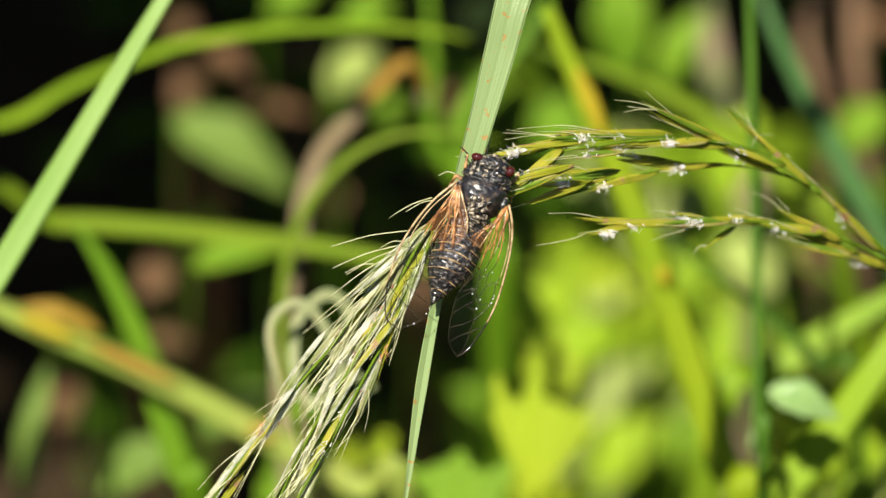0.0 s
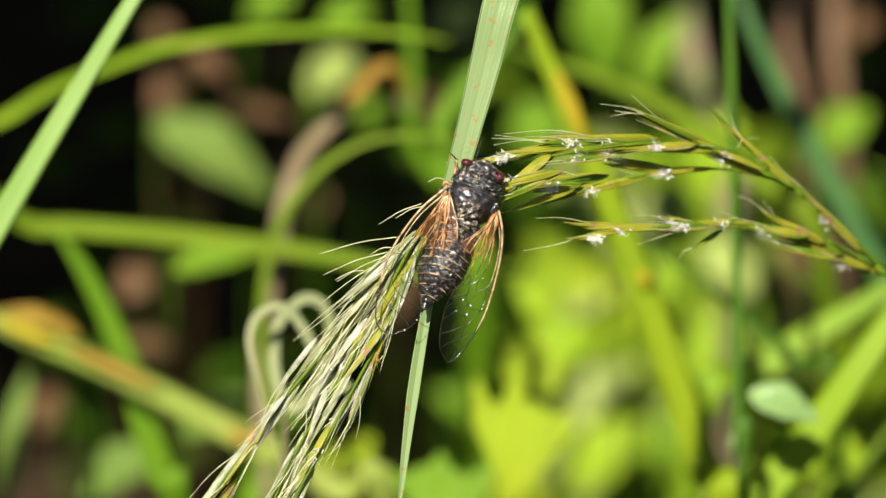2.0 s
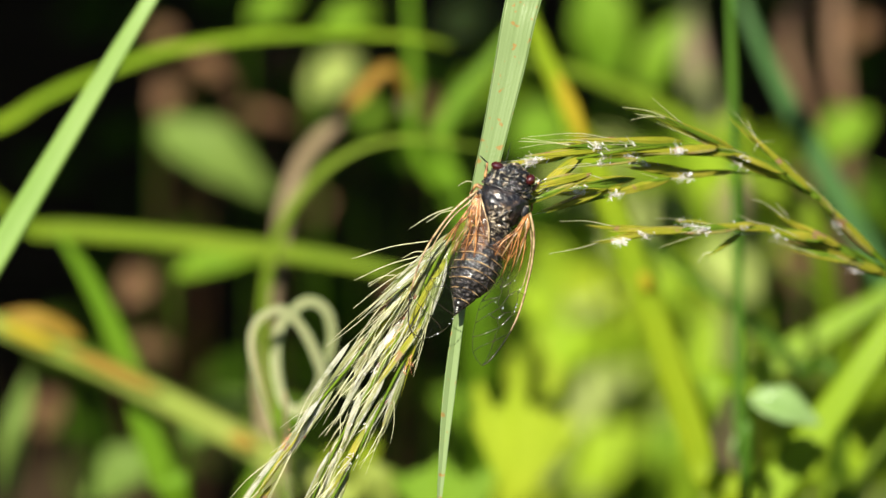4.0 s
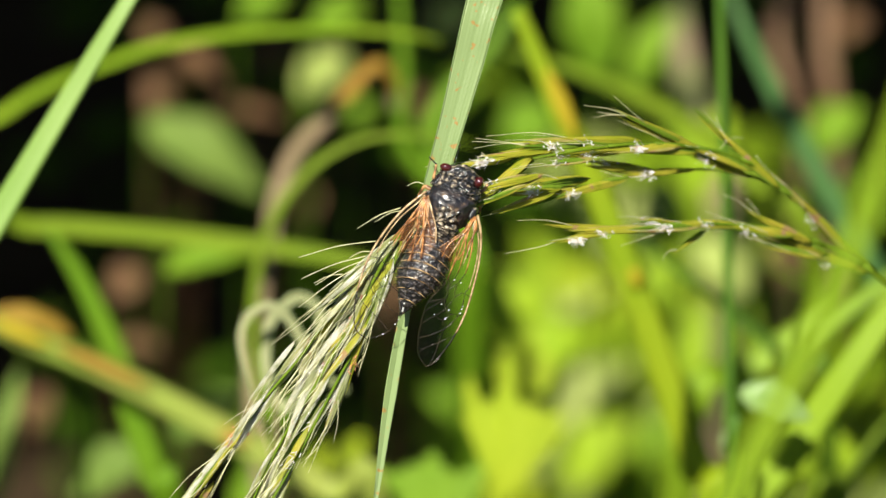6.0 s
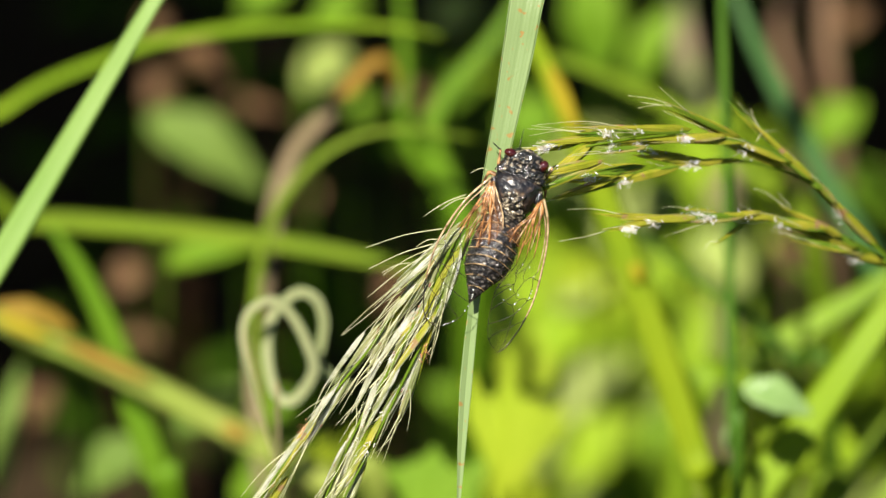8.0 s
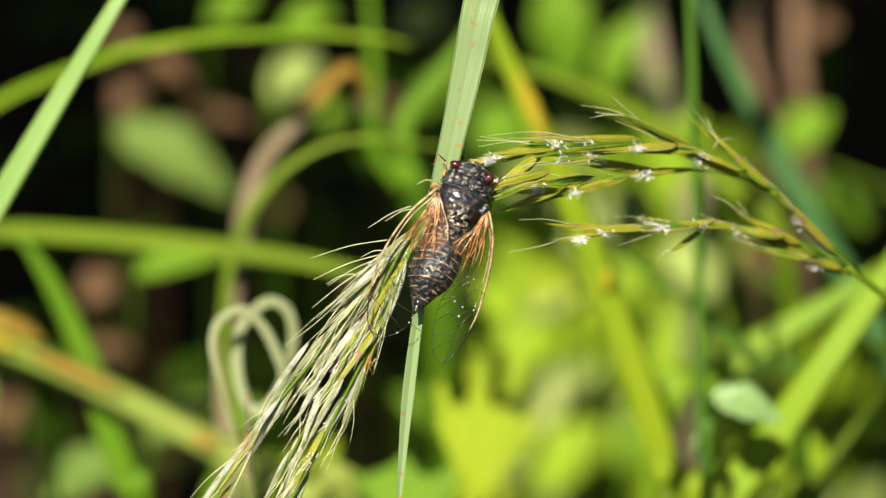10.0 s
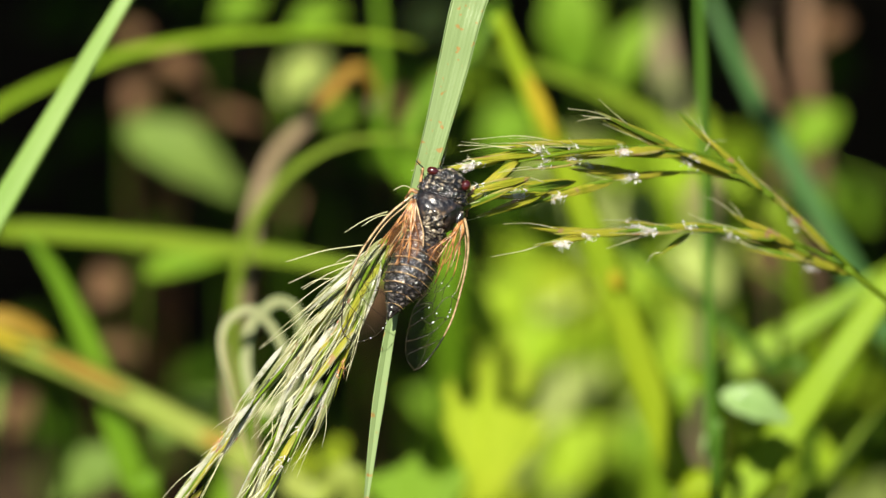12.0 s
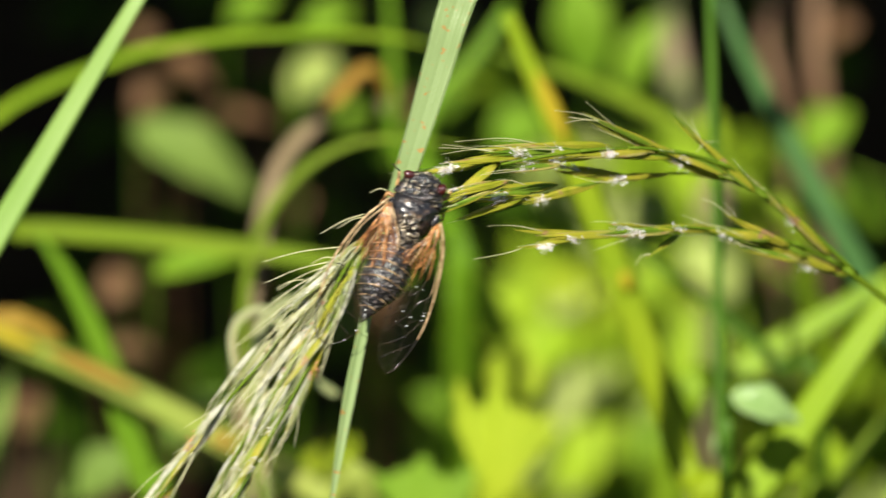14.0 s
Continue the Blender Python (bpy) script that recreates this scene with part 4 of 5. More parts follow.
def spikelet(parent, base, a, b, width, mat, rng, awns=(), anthers=0, rusty=False, glumes=2, hairs=1):
    """A grass spikelet from a to b: the flower in its lemma, glumes beside it, awns, and hanging anthers."""
    a, b = Vector(a) - Vector(base), Vector(b) - Vector(base)
    d = b - a
    face = (rng.uniform(-0.3, 0.3), rng.uniform(-0.2, 0.4), 1)
    side = d.cross(Vector(face)).normalized()
    bm = bmesh.new()
    husk(bm, a + d * 0.05, b, width * 0.72, rng.uniform(-0.2, 0.2), face, 0.4)
    mats = mat if isinstance(mat, tuple) else (mat, mat)
    lemma = part("spikelet", bm, mats[0], parent)
    for lo, hi, wide, sgn in ((0.0, 0.8, 0.55, 1), (0.03, 0.92, 0.48, -1), (0.16, 1.05, 0.34, 0.4))[:glumes]:
        bm = bmesh.new()
        off = side * sgn * width * 0.2
        husk(bm, a + d * lo + off * 0.4, a + d * hi + off * rng.uniform(0.7, 1.6), width * wide, sgn * width * 0.1, face)
        part("glume", bm, rng.choice(mats), lemma)
    for k in range(hairs):
        bm = bmesh.new()
        start = a + d * rng.uniform(0.3, 0.7) + side * rng.gauss(0, width * 0.2) + Vector((0, 0, width * 0.2))
        end = start + d.normalized() * rng.uniform(4.0, 7.5) + side * rng.gauss(0, 0.7) + Vector((0, 0, rng.uniform(-0.2, 0.6)))
        sweep(bm, curve([start, start.lerp(end, 0.5) + side * rng.gauss(0, 0.2), end], 8), round_section(lambda f: 0.05 - 0.035 * f, 4))
        part("hair", bm, AWN, lemma)
    for tip in awns:
        tip = Vector(tip) - Vector(base)
        bm = bmesh.new()
        start = a + d * 0.82
        mid = start.lerp(tip, 0.5) + Vector((rng.gauss(0, 0.3), rng.gauss(0, 0.3) + 0.2, rng.gauss(0, 0.3)))
        sweep(bm, curve([start, mid, tip], 14), round_section(lambda f: 0.055 - 0.038 * f, 5))
        part("awn", bm, AWN, lemma)
    if anthers:
        bm = bmesh.new()
        spot, hang = rng.uniform(0.45, 0.7), rng.uniform(-0.5, 0.1) * width
        heart = a + d * spot + side * hang + Vector((0, 0, width * 0.45))
        for i in range(int(anthers * 0.8) + 2):
            c = heart + d.normalized() * rng.gauss(0, 0.62) + side * rng.gauss(0, 0.3)
            v = Vector((rng.gauss(0, 1), rng.gauss(0, 1), rng.gauss(0, 0.5))).normalized() * rng.uniform(0.08, 0.26)
            sweep(bm, [c - v, c - v * 0.5, c, c + v * 0.5, c + v], round_section(lambda f: 0.032 + 0.034 * abs(math.cos(f * math.pi)), 6))
        for i in range(anthers * 3):
            c = heart + d.normalized() * rng.gauss(0, 0.45) + side * rng.gauss(0, 0.12)
            v = (d.normalized() * rng.uniform(0.3, 1.0) + side * rng.gauss(0, 0.38) + Vector((0, 0, rng.uniform(-0.1, 0.4)))).normalized() * rng.uniform(0.5, 1.3)
            sweep(bm, [c, c + v * 0.5, c + v], round_section(lambda f: 0.016 - 0.009 * f, 4))
        part("anther_tuft", bm, RUSTY_ANTHER if rusty else ANTHER, lemma, "rust-brown anthers" if rusty else "feathery white anthers")
    return lemma


MOVING = []


def right_panicle():
    rng = random.Random(21)
    base = (52.3, -2.3, -25.9)
    root = root_below((77.2, -24.8, -43.8), 40, 60)
    t = thing("grass_panicle", base, "green flowering grass panicle with white anthers, arching over", "grass panicle", "grass panicles")
    lines = ([(53.2, -2.7, -26.3), (47.6, 2.4, -23.4), (42.9, 6.7, -20.1), (38.4, 9.9, -16.8), (33.6, 11.5, -13.2), (28.8, 12.2, -10.2), (23.5, 12.0, -6.8), (18.9, 11.4, -4.3), (14.4, 10.6, -2.8)],
             [(43.2, 6.3, -19.3), (39.9, 8.1, -19.5), (36.6, 9.0, -18.7), (33.2, 9.4, -16.9), (27.7, 9.0, -13), (21.7, 7.9, -8.8), (15.1, 6.1, -5.2)],
             [(54.8, -4.0, -29), (49.8, -0.9, -25.5), (45.5, 1.1, -22.4), (40.5, 2.4, -18.8), (35.7, 2.9, -15.3), (30.9, 3.1, -12.8), (25.6, 2.6, -9.9), (20.3, 2.2, -7)])
    for line, thick in zip(lines, (0.57, 0.32, 0.51)):
        pts = curve(shifted(line, base), 32)
        for i in range(0, 32, 4):
            seg = pts[max(0, i - 1):i + 6]
            bm = bmesh.new()
            sweep(bm, seg, round_section(lambda f: thick / 2 * (1.1 - 0.7 * (i + f * 5) / 36), 6))
            MOVING.append((part("branch", bm, OLIVE, t), seg[0].x + base[0]))
    bm = bmesh.new()
    culm = [Vector(root), Vector((81.4, -22.1, -44)), Vector((69.2, -13.6, -36.2)), Vector((61.1, -8.7, -31.3)), Vector((51.8, -1.9, -25.6))]
    sweep(bm, curve(shifted(culm, base), 30), round_section(lambda f: 0.75 - 0.35 * f, 7))
    MOVING.append((part("culm", bm, OLIVE, t), base[0]))
    blends = ((GLUME_GREEN, GLUME_LEAF), (GLUME_LEAF, GLUME_GREEN, GLUME_TINGED), (GLUME_GREEN, GLUME_TINGED), (GLUME_GREEN, GLUME_LEAF, GLUME_GREEN))
    table = [
        ((42.2, 7.0, -18.7), (35.3, 13.3, -15.1), 17, [(34.5, 15.5, -14.7), (38.1, 13.0, -17.6), (35.1, 11.7, -14)], 0),
        ((45.4, 4.4, -21.4), (40.1, 9.6, -17.7), 14, [], 0),
        ((50.7, -0.6, -25.1), (44.0, 6.0, -20.6), 15, [], 0),
        ((39.3, 9.1, -16.3), (30.2, 12.8, -11.4), 17, [], 2),
        ((38.7, 8.6, -16.9), (31.1, 11.4, -12.9), 14, [], 3),
        ((32.9, 11.9, -12.9), (24.2, 15.7, -7.2), 11, [(19.6, 16.5, -4.7), (20.7, 15.1, -5.3), (21.2, 15.8, -6.6)], 0),
        ((31.1, 12.0, -11), (22.2, 11.5, -6.1), 14, [(18.9, 10.6, -5.3)], 12),
        ((26.8, 12.6, -8.6), (18.3, 12.8, -4), 14, [(8.9, 13.0, -0), (13.1, 13.2, -2.1)], 2),
        ((25.9, 11.8, -9.1), (17.6, 11.1, -4.6), 14, [], 8),
        ((21.2, 12.4, -6.6), (13.7, 12.0, -2.4), 13, [(8.1, 12.9, -1), (7.7, 12.5, -0)], 12),
        ((18.0, 11.9, -4.8), (10.2, 11.0, -1), 14, [(8.4, 10.8, -1), (8.9, 11.4, -1)], 0),
        ((15.0, 11.0, -3.2), (8.8, 6.1, -1), 15, [], 10),
        ((13.8, 11.0, -3.4), (6.9, 10.0, -2), 12, [], 22),
        ((21.5, 10.6, -4.8), (15.6, 9.9, -1.5), 10, [(12.7, 9.6, 0.1)], 3),
        ((28.6, 9.2, -12.5), (21.0, 9.7, -8.4), 12, [(17.7, 9.8, -6.6)], 0),
        ((31.0, 9.3, -13.8), (25.0, 8.8, -10.6), 11, [], 12),
        ((25.6, 8.5, -9.9), (17.0, 6.3, -5.2), 13, [(14.1, 5.7, -3.6)], 8),
        ((21.3, 8.4, -7.6), (13.8, 7.3, -3.4), 12, [(11.2, 7.4, -2), (10.9, 6.7, -2)], 4),
        ((17.6, 7.0, -4.6), (11.0, 4.8, -1), 13, [(8.9, 4.1, -1)], 0),
        ((18.3, 7.4, -5), (12.1, 6.7, -1.5), 12, [], 14),
        ((16.2, 8.9, -0.9), (8.6, 7.0, 2), 10, [(6.0, 6.0, 2)], 0),
        ((14.3, 7.8, 0.2), (7.6, 5.0, 2), 9, [], 0),
        ((46.1, 0.6, -21.7), (39.0, 4.0, -18), 16, [(38.1, 5.8, -17.6), (35.2, 6.3, -16)], 0),
        ((44.2, 1.5, -19.8), (36.0, 2.8, -15.5), 17, [], 4),
        ((48.3, -0.7, -23.8), (39.6, 2.2, -19.3), 19, [], 0),
        ((47.4, -1.1, -21.4), (39.8, 0.6, -17.5), 14, [(37.0, 1.5, -16)], 0),
        ((51.5, -2.3, -26.4), (44.2, 0.1, -22.6), 15, [], 0),
        ((38.1, 2.8, -16.6), (29.9, 3.2, -12.3), 13, [], 5),
        ((34.0, 2.4, -15.4), (30.3, -0.1, -13.4), 8, [(28.6, -1.1, -12.5)], 0),
        ((33.6, 2.9, -13.2), (25.5, 2.5, -8.9), 13, [], 14),
        ((27.9, 2.6, -10.2), (19.3, 2.4, -5.5), 13, [], 6),
        ((23.2, 2.4, -7.7), (17.0, 1.3, -4.2), 11, [(11.2, -0.1, -1)], 24),
        ((30.3, 3.2, -12.4), (26.3, 3.6, -10.3), 7, [], 8),
    ]
    for k, (a, b, w, awns, anthers) in enumerate(table):
        b = Vector(a) + (Vector(b) - Vector(a)) * 1.12
        sp = spikelet(t, base, a, b, w * (0.074 if a[0] > 38 else 0.09), blends[k % 4], rng, awns, anthers, glumes=3, hairs=k % 2)
        MOVING.append((sp, (a[0] + b[0]) / 2))
        if k % 3 != 1:
            # a slender second spikelet beside it
            mate = (Vector(b) - Vector(a)) * rng.uniform(-0.35, 0.35) + Vector((0, rng.gauss(0, 0.35), -0.7))
            sp = spikelet(t, base, Vector(a) + mate, Vector(b) + mate + Vector((0, rng.gauss(0, 0.5), 0)), w * 0.068, blends[(k + 1) % 4], rng, (), 7 if k % 6 == 2 else 0, glumes=2, hairs=1)
            MOVING.append((sp, (a[0] + b[0]) / 2))
    return t


def left_panicle():
    rng = random.Random(33)
    base = (0.4, 2.3, 1)
    t = thing("grass_panicle", base, "pale straw-coloured drooping grass panicle under the cicada", "grass panicle", "grass panicles")
    strands = ([(0.4, 2.3, 1), (-3.1, -1.5, -0), (-6.6, -6.0, -1), (-10.4, -11.7, -1), (-14.2, -16.4, -1), (-18.4, -22.2, -2), (-22.5, -27.9, -2), (-25.0, -32.3, -2)],
               [(0.4, 2.0, 1), (-1.8, -1.8, 1), (-5.0, -8.2, -0), (-8.8, -15.1, -0), (-12.3, -21.1, -0), (-15.4, -27.8, -0), (-17.3, -32.8, -0)],
               [(0.7, 1.3, 2), (-1.2, -3.7, 2), (-3.7, -9.4, 1), (-6.9, -15.7, 1), (-10.4, -22.7, 1), (-13.8, -28.9, 2), (-15.4, -32.7, 2)])
    for k, strand in enumerate(strands):
        pts = curve(shifted(strand, base), 60)
        bm = bmesh.new()
        sweep(bm, pts, round_section(lambda f: 0.22 - 0.1 * f, 6))
        part("branch", bm, OLIVE, t)
        for i in range(0, 54, 3):
            a = pts[i] + Vector((rng.gauss(0, 0.4), rng.gauss(0, 0.4), rng.gauss(0, 0.45) - 0.6))
            run = (pts[min(60, i + 9)] - pts[i]).normalized()
            off = run.cross(Vector((0, 0, 1))) * rng.gauss(0, 0.085) + Vector((0, 0, rng.gauss(0, 0.06)))
            b = a + (run + off).normalized() * rng.uniform(7.5, 11.5)
            tips = []
            for j in range(rng.choice((1, 1, 2, 3))):
                out = run.cross(Vector((0, 0, 1))) * (rng.gauss(0.0, 0.13) + (0.12 if k == 0 else -0.1)) * -1
                tips.append(b + Vector(base) + (run + out).normalized() * rng.uniform(3.0, 7.5) + Vector((0, 0, rng.gauss(0, 0.5))))
            pale = rng.random() < (0.86 if i < 24 else 0.66)
            spikelet(t, base, a + Vector(base), b + Vector(base), rng.uniform(0.6, 1.15) * (1.3 if i < 14 else 1.0), rng.choice(((GLUME_WHITE, GLUME_PALE), (GLUME_PALE, GLUME_WHITE, GLUME_TINGED), (GLUME_PALE, GLUME_GREEN, GLUME_WHITE))) if pale else (GLUME_GREEN, GLUME_PALE),
                     rng, tips, rng.choice((0, 0, 0, 4)), rng.random() < 0.5, glumes=3)
    for a, b, w in (((0.5, 1.6, 3), (-7.8, -5.7, 2), 26), ((-0.6, -0.9, 2), (-3.8, -8.3, 2), 22), ((-1.2, 1.0, 2), (-6.1, -5.0, 1), 20), ((-2.9, -2.1, 2), (-8.6, -8.7, 1), 18), ((-2.5, -5.0, 2), (-5.9, -10.6, 2), 17),
                    ((-5.3, -7.5, 1), (-10.0, -14.1, 1), 17), ((-9.1, -12.6, 1), (-12.2, -18.2, 1), 17), ((-14.1, -15.7, 1), (-17.9, -21.1, 1), 16), ((-9.8, -15.7, 2), (-11.7, -20.7, 2), 18), ((-11.0, -10.0, 2), (-15.4, -15.7, 1), 15)):
        a, b = Vector(a) - Vector((0, 0, 1.8)), Vector(b) - Vector((0, 0, 1.2))
        spikelet(t, base, a, b + (b - a) * 0.2, w * 0.047, (GLUME_WHITE, GLUME_PALE, GLUME_WHITE), rng, [b + (b - a) * 0.7 + Vector((rng.gauss(0, 0.8), rng.gauss(0, 0.8), 0))], 0)
    for a, b in (((-2.3, 1.3, -1), (-10.9, -0.7, -1)), ((-3.4, -0.4, -1), (-10.6, -3.1, -1)), ((-3.6, -0.9, -1), (-9.0, -3.8, -1)), ((-4.1, -1.5, -1), (-10.8, -6.3, -1)), ((-7.1, -5.3, -1), (-11.2, -11.2, -1)),
                 ((-3.1, -10.1, -0), (-5.9, -15.6, -0)), ((-3.7, -12.0, -0), (-8.6, -19.7, -0)), ((-7.1, -17.7, -0), (-9.5, -22.2, -0)), ((-8.8, -19.2, -0), (-12.5, -26.9, -0)), ((-0.9, -4.1, -3), (-2.8, -8.9, -3)),
                 ((2.9, 7.8, -0), (1.0, 7.5, -0)), ((0.4, 5.1, -1), (-4.4, 2.7, -1)), ((0.7, 4.8, -0), (-2.5, 3.4, -0)), ((-2.8, 0.1, -1), (-5.3, -0.7, -1)), ((-6.0, -2.5, -1), (-9.2, -3.6, -2))):
        a, b = Vector(a) - Vector(base), Vector(b) - Vector(base)
        bm = bmesh.new()
        sweep(bm, curve([a, a.lerp(b, 0.5) + Vector((0.1, 0.35, 0.2)), b], 14), round_section(lambda f: 0.062 - 0.035 * f, 5))
        part("awn", bm, AWN, t, "long pale bristle")
    return t


# ---- the cicada ----
def body_piece(stations, n=18, lumps=0.0, seed=0.0, bow=0.0):
    """A shell round the body's axis. stations: (along, half width, half height, middle height, sideways)."""
    bm = bmesh.new()
    uv = bm.loops.layers.uv.verify()
    rings = []
    for k, (y, w, h, z, x) in enumerate(stations):
        ring = []
        for i in range(n):
            a = 2 * math.pi * i / n
            q = Vector((math.cos(a) * w + seed * 7, y, math.sin(a) * h))
            r = 1 + lumps * (0.8 * noise.noise(q * 1.1) + 0.9 * abs(noise.noise(q * 2.2)) + 0.5 * noise.noise(q * 4.2))
            ring.append(bm.verts.new(Vector((x + math.cos(a) * w * r, y - bow * math.cos(a) ** 2 * w / 2.6, z + math.sin(a) * h * r)) * MM))
        rings.append(ring)
    for r0, r1 in zip(rings, rings[1:]):
        for i in range(n):
            bm.faces.new((r0[i], r0[(i + 1) % n], r1[(i + 1) % n], r1[i])).smooth = True
    bm.faces.new(rings[0][::-1])
    bm.faces.new(rings[-1])
    return bm


def smooth_stations(rows, n):
    """The same stations, n times finer."""
    cols = list(zip(*rows))
    f = np.linspace(0, len(rows) - 1, (len(rows) - 1) * n + 1)
    pts = curve([(r[0], r[1], r[2]) for r in rows], (len(rows) - 1) * n)
    low = [np.interp(f, range(len(rows)), c) for c in cols]
    return [(p.x, max(p.y, 0.02), max(p.z, 0.02), z, x) for p, z, x in zip(pts, low[3], low[4])]


def ball(c, radii, n=12):
    st = []
    for k in range(n + 1):
        a = math.pi * k / n
        st.append((c[1] - math.cos(a) * radii[1], max(0.01, math.sin(a)) * radii[0], max(0.01, math.sin(a)) * radii[2], c[2], c[0]))
    return st


def tube(points, r0, r1, n=16, k=6):
    bm = bmesh.new()
    sweep(bm, curve(points, n), round_section(lambda f: r0 + (r1 - r0) * f, k))
    return bm


def wing(owner, name, lead, hind, label):
    """A clear wing: a cambered membrane between two edges, and a net of veins on it."""
    L, H = curve(lead, 40), curve(hind, 40)

    def on(s, t, up=0.0):
        k = min(39.999, max(0.0, s * 40))
        i, f = int(k), k - int(k)
        p = L[i].lerp(L[i + 1], f).lerp(H[i].lerp(H[i + 1], f), t)
        return p + Vector((0, 0, 0.5 * math.sin(t * math.pi) * math.sin(s * math.pi) + up + 0.05 * math.sin(s * 31 + t * 9)))
    bm = bmesh.new()
    n, m = 36, 12
    g = [[bm.verts.new(on(0.01 + 0.985 * i / n, j / m) * MM) for j in range(m + 1)] for i in range(n + 1)]
    for i in range(n):
        for j in range(m):
            bm.faces.new((g[i][j], g[i + 1][j], g[i + 1][j + 1], g[i][j + 1])).smooth = True
    w = part(name, bm, MEMBRANE, owner, label)
    nets = [
        ("costa", [(0.0, 0.0), (0.2, 0.0), (0.4, 0.0), (0.52, 0.0), (0.6, 0.0)], 0.15, 0.085, VEIN_TAN),
        ("costa", [(0.6, 0.0), (0.7, 0.0), (0.85, 0.0), (0.92, 0.02), (0.985, 0.14)], 0.085, 0.05, VEIN_DARK),
        ("vein", [(0.01, 0.3), (0.15, 0.12), (0.3, 0.1), (0.4, 0.12)], 0.09, 0.05, VEIN_TAN),
        ("vein", [(0.02, 0.4), (0.12, 0.37), (0.24, 0.37), (0.33, 0.38)], 0.08, 0.05, VEIN_ORANGE),
        ("vein", [(0.02, 0.6), (0.12, 0.66), (0.24, 0.66), (0.33, 0.64)], 0.08, 0.05, VEIN_ORANGE),
        ("vein", [(0.02, 0.85), (0.15, 0.93), (0.28, 0.92), (0.36, 0.88)], 0.07, 0.045, VEIN_ORANGE),
    ]
    # the cells of the outer half: joints of the net, then the veins between them
    net = {"tip": (0.97, 0.08), "i1": (0.87, 0.99), "i2": (0.74, 0.99), "i3": (0.62, 0.99), "i4": (0.55, 0.98), "i5": (0.5, 0.98), "o1": (0.62, 0.01), "o2": (0.5, 0.01), "o3": (0.43, 0.02),
           "m1": (0.69, 0.29), "m2": (0.6, 0.33), "m3": (0.56, 0.48), "h1": (0.55, 0.68), "h2": (0.5, 0.49), "h3": (0.52, 0.33), "u1": (0.52, 0.15), "u2": (0.46, 0.63), "u3": (0.41, 0.76), "u4": (0.38, 0.52),
           "u5": (0.44, 0.41), "u6": (0.42, 0.2), "b1": (0.4, 0.12), "b2": (0.33, 0.38), "b3": (0.33, 0.64), "b4": (0.36, 0.88)}
    ties = "i1-m1 m1-o1 tip-m1 m1-m2 i2-m2 m2-u1 u1-o2 m2-m3 i3-h1 h1-m3 h1-h2 h2-h3 h3-m3 h3-u1 i4-u2 u2-h2 u2-u3 u3-u4 u4-u5 u5-u6 u5-h2 u6-o3 u6-u1 b2-u4 b3-u3 b4-u3 b4-i5 b1-u6 i5-u2"
    for tie in ties.split():
        a, b = (net[q] for q in tie.split("-"))
        bend = 0.03 * math.sin(7 * a[0] + 11 * b[1])
        nets.append(("vein", [a, ((a[0] + b[0]) / 2 + bend * 0.4, (a[1] + b[1]) / 2 + bend), b], 0.038, 0.032, VEIN_DARK))
    nets.append(("rim", [(0.9, 0.0), (0.985, 0.2), (0.99, 0.5), (0.97, 0.8), (0.92, 0.985), (0.8, 1.0), (0.65, 1.0), (0.5, 1.0), (0.3, 1.0)], 0.03, 0.026, VEIN_DARK))
    for vein, path, r0, r1, mat in nets:
        fine = [q for q in curve([(s, t, 0) for s, t in path], 5 * len(path))]
        bm = bmesh.new()
        sweep(bm, [on(q.x, q.y, 0.02) for q in fine], round_section(lambda f: r0 + (r1 - r0) * f, 6))
        part(vein, bm, mat, w)
    # glints of the wing, built as small pale beads on its veins
    beads = bmesh.new()
    rng = random.Random(int(lead[1][0] * 10))
    spots = [(rng.uniform(0.64, 0.94), 0.985) for k in range(11)] if lead[0][0] < 0 else [(rng.uniform(0.36, 0.58), rng.choice((0.12, 0.42, 0.66, 0.72))) for k in range(9)]
    for u, v in spots:
        c, r = on(u + rng.gauss(0, 0.006), v, 0.05), rng.uniform(0.03, 0.1)
        sweep(beads, [c + Vector((0, r * q, 0)) for q in (-1, -0.7, 0, 0.7, 1)], lambda f: [(math.cos(a) * r * math.sqrt(max(0.02, 1 - (2 * f - 1) ** 2)), math.sin(a) * r) for a in (0.0, 1.26, 2.51, 3.77, 5.03)])
    part("glint", beads, GLINT, w, "tiny pale beads standing in for glints on the veins")
    return w


def folded_wing(owner, base, ends, label):
    """The small hind wing, pleated: amber membrane between stout orange veins that fan out from its base."""
    b = Vector(base)
    rng = random.Random(len(ends))
    rays = []
    for k, m in enumerate(ends):
        side = (Vector(m) - b).cross(Vector((0, 0, 1))).normalized()
        rays.append(curve([b, b.lerp(Vector(m), 0.35) + Vector((0, 0, 0.35)) + side * rng.uniform(-0.35, 0.35), b.lerp(Vector(m), 0.7) + Vector((0, 0, 0.25)) + side * rng.uniform(-0.4, 0.4), m], 12))
    bm = bmesh.new()
    g = [[bm.verts.new(p * MM) for p in ray] for ray in rays]
    for r0, r1 in zip(g, g[1:]):
        for i in range(12):
            bm.faces.new((r0[i], r0[i + 1], r1[i + 1], r1[i])).smooth = True
    w = part("hind_wing", bm, MEMBRANE_AMBER, owner, label)
    for k, ray in enumerate(rays):
        bm = bmesh.new()
        stout = (0.1, 0.14, 0.065, 0.12, 0.08)[k % 5]
        sweep(bm, ray, round_section(lambda f: stout * (1 - 0.5 * f), 6))
        part("vein", bm, (VEIN_ORANGE, VEIN_ORANGE, VEIN_TAN)[k % 3], w)
    return w


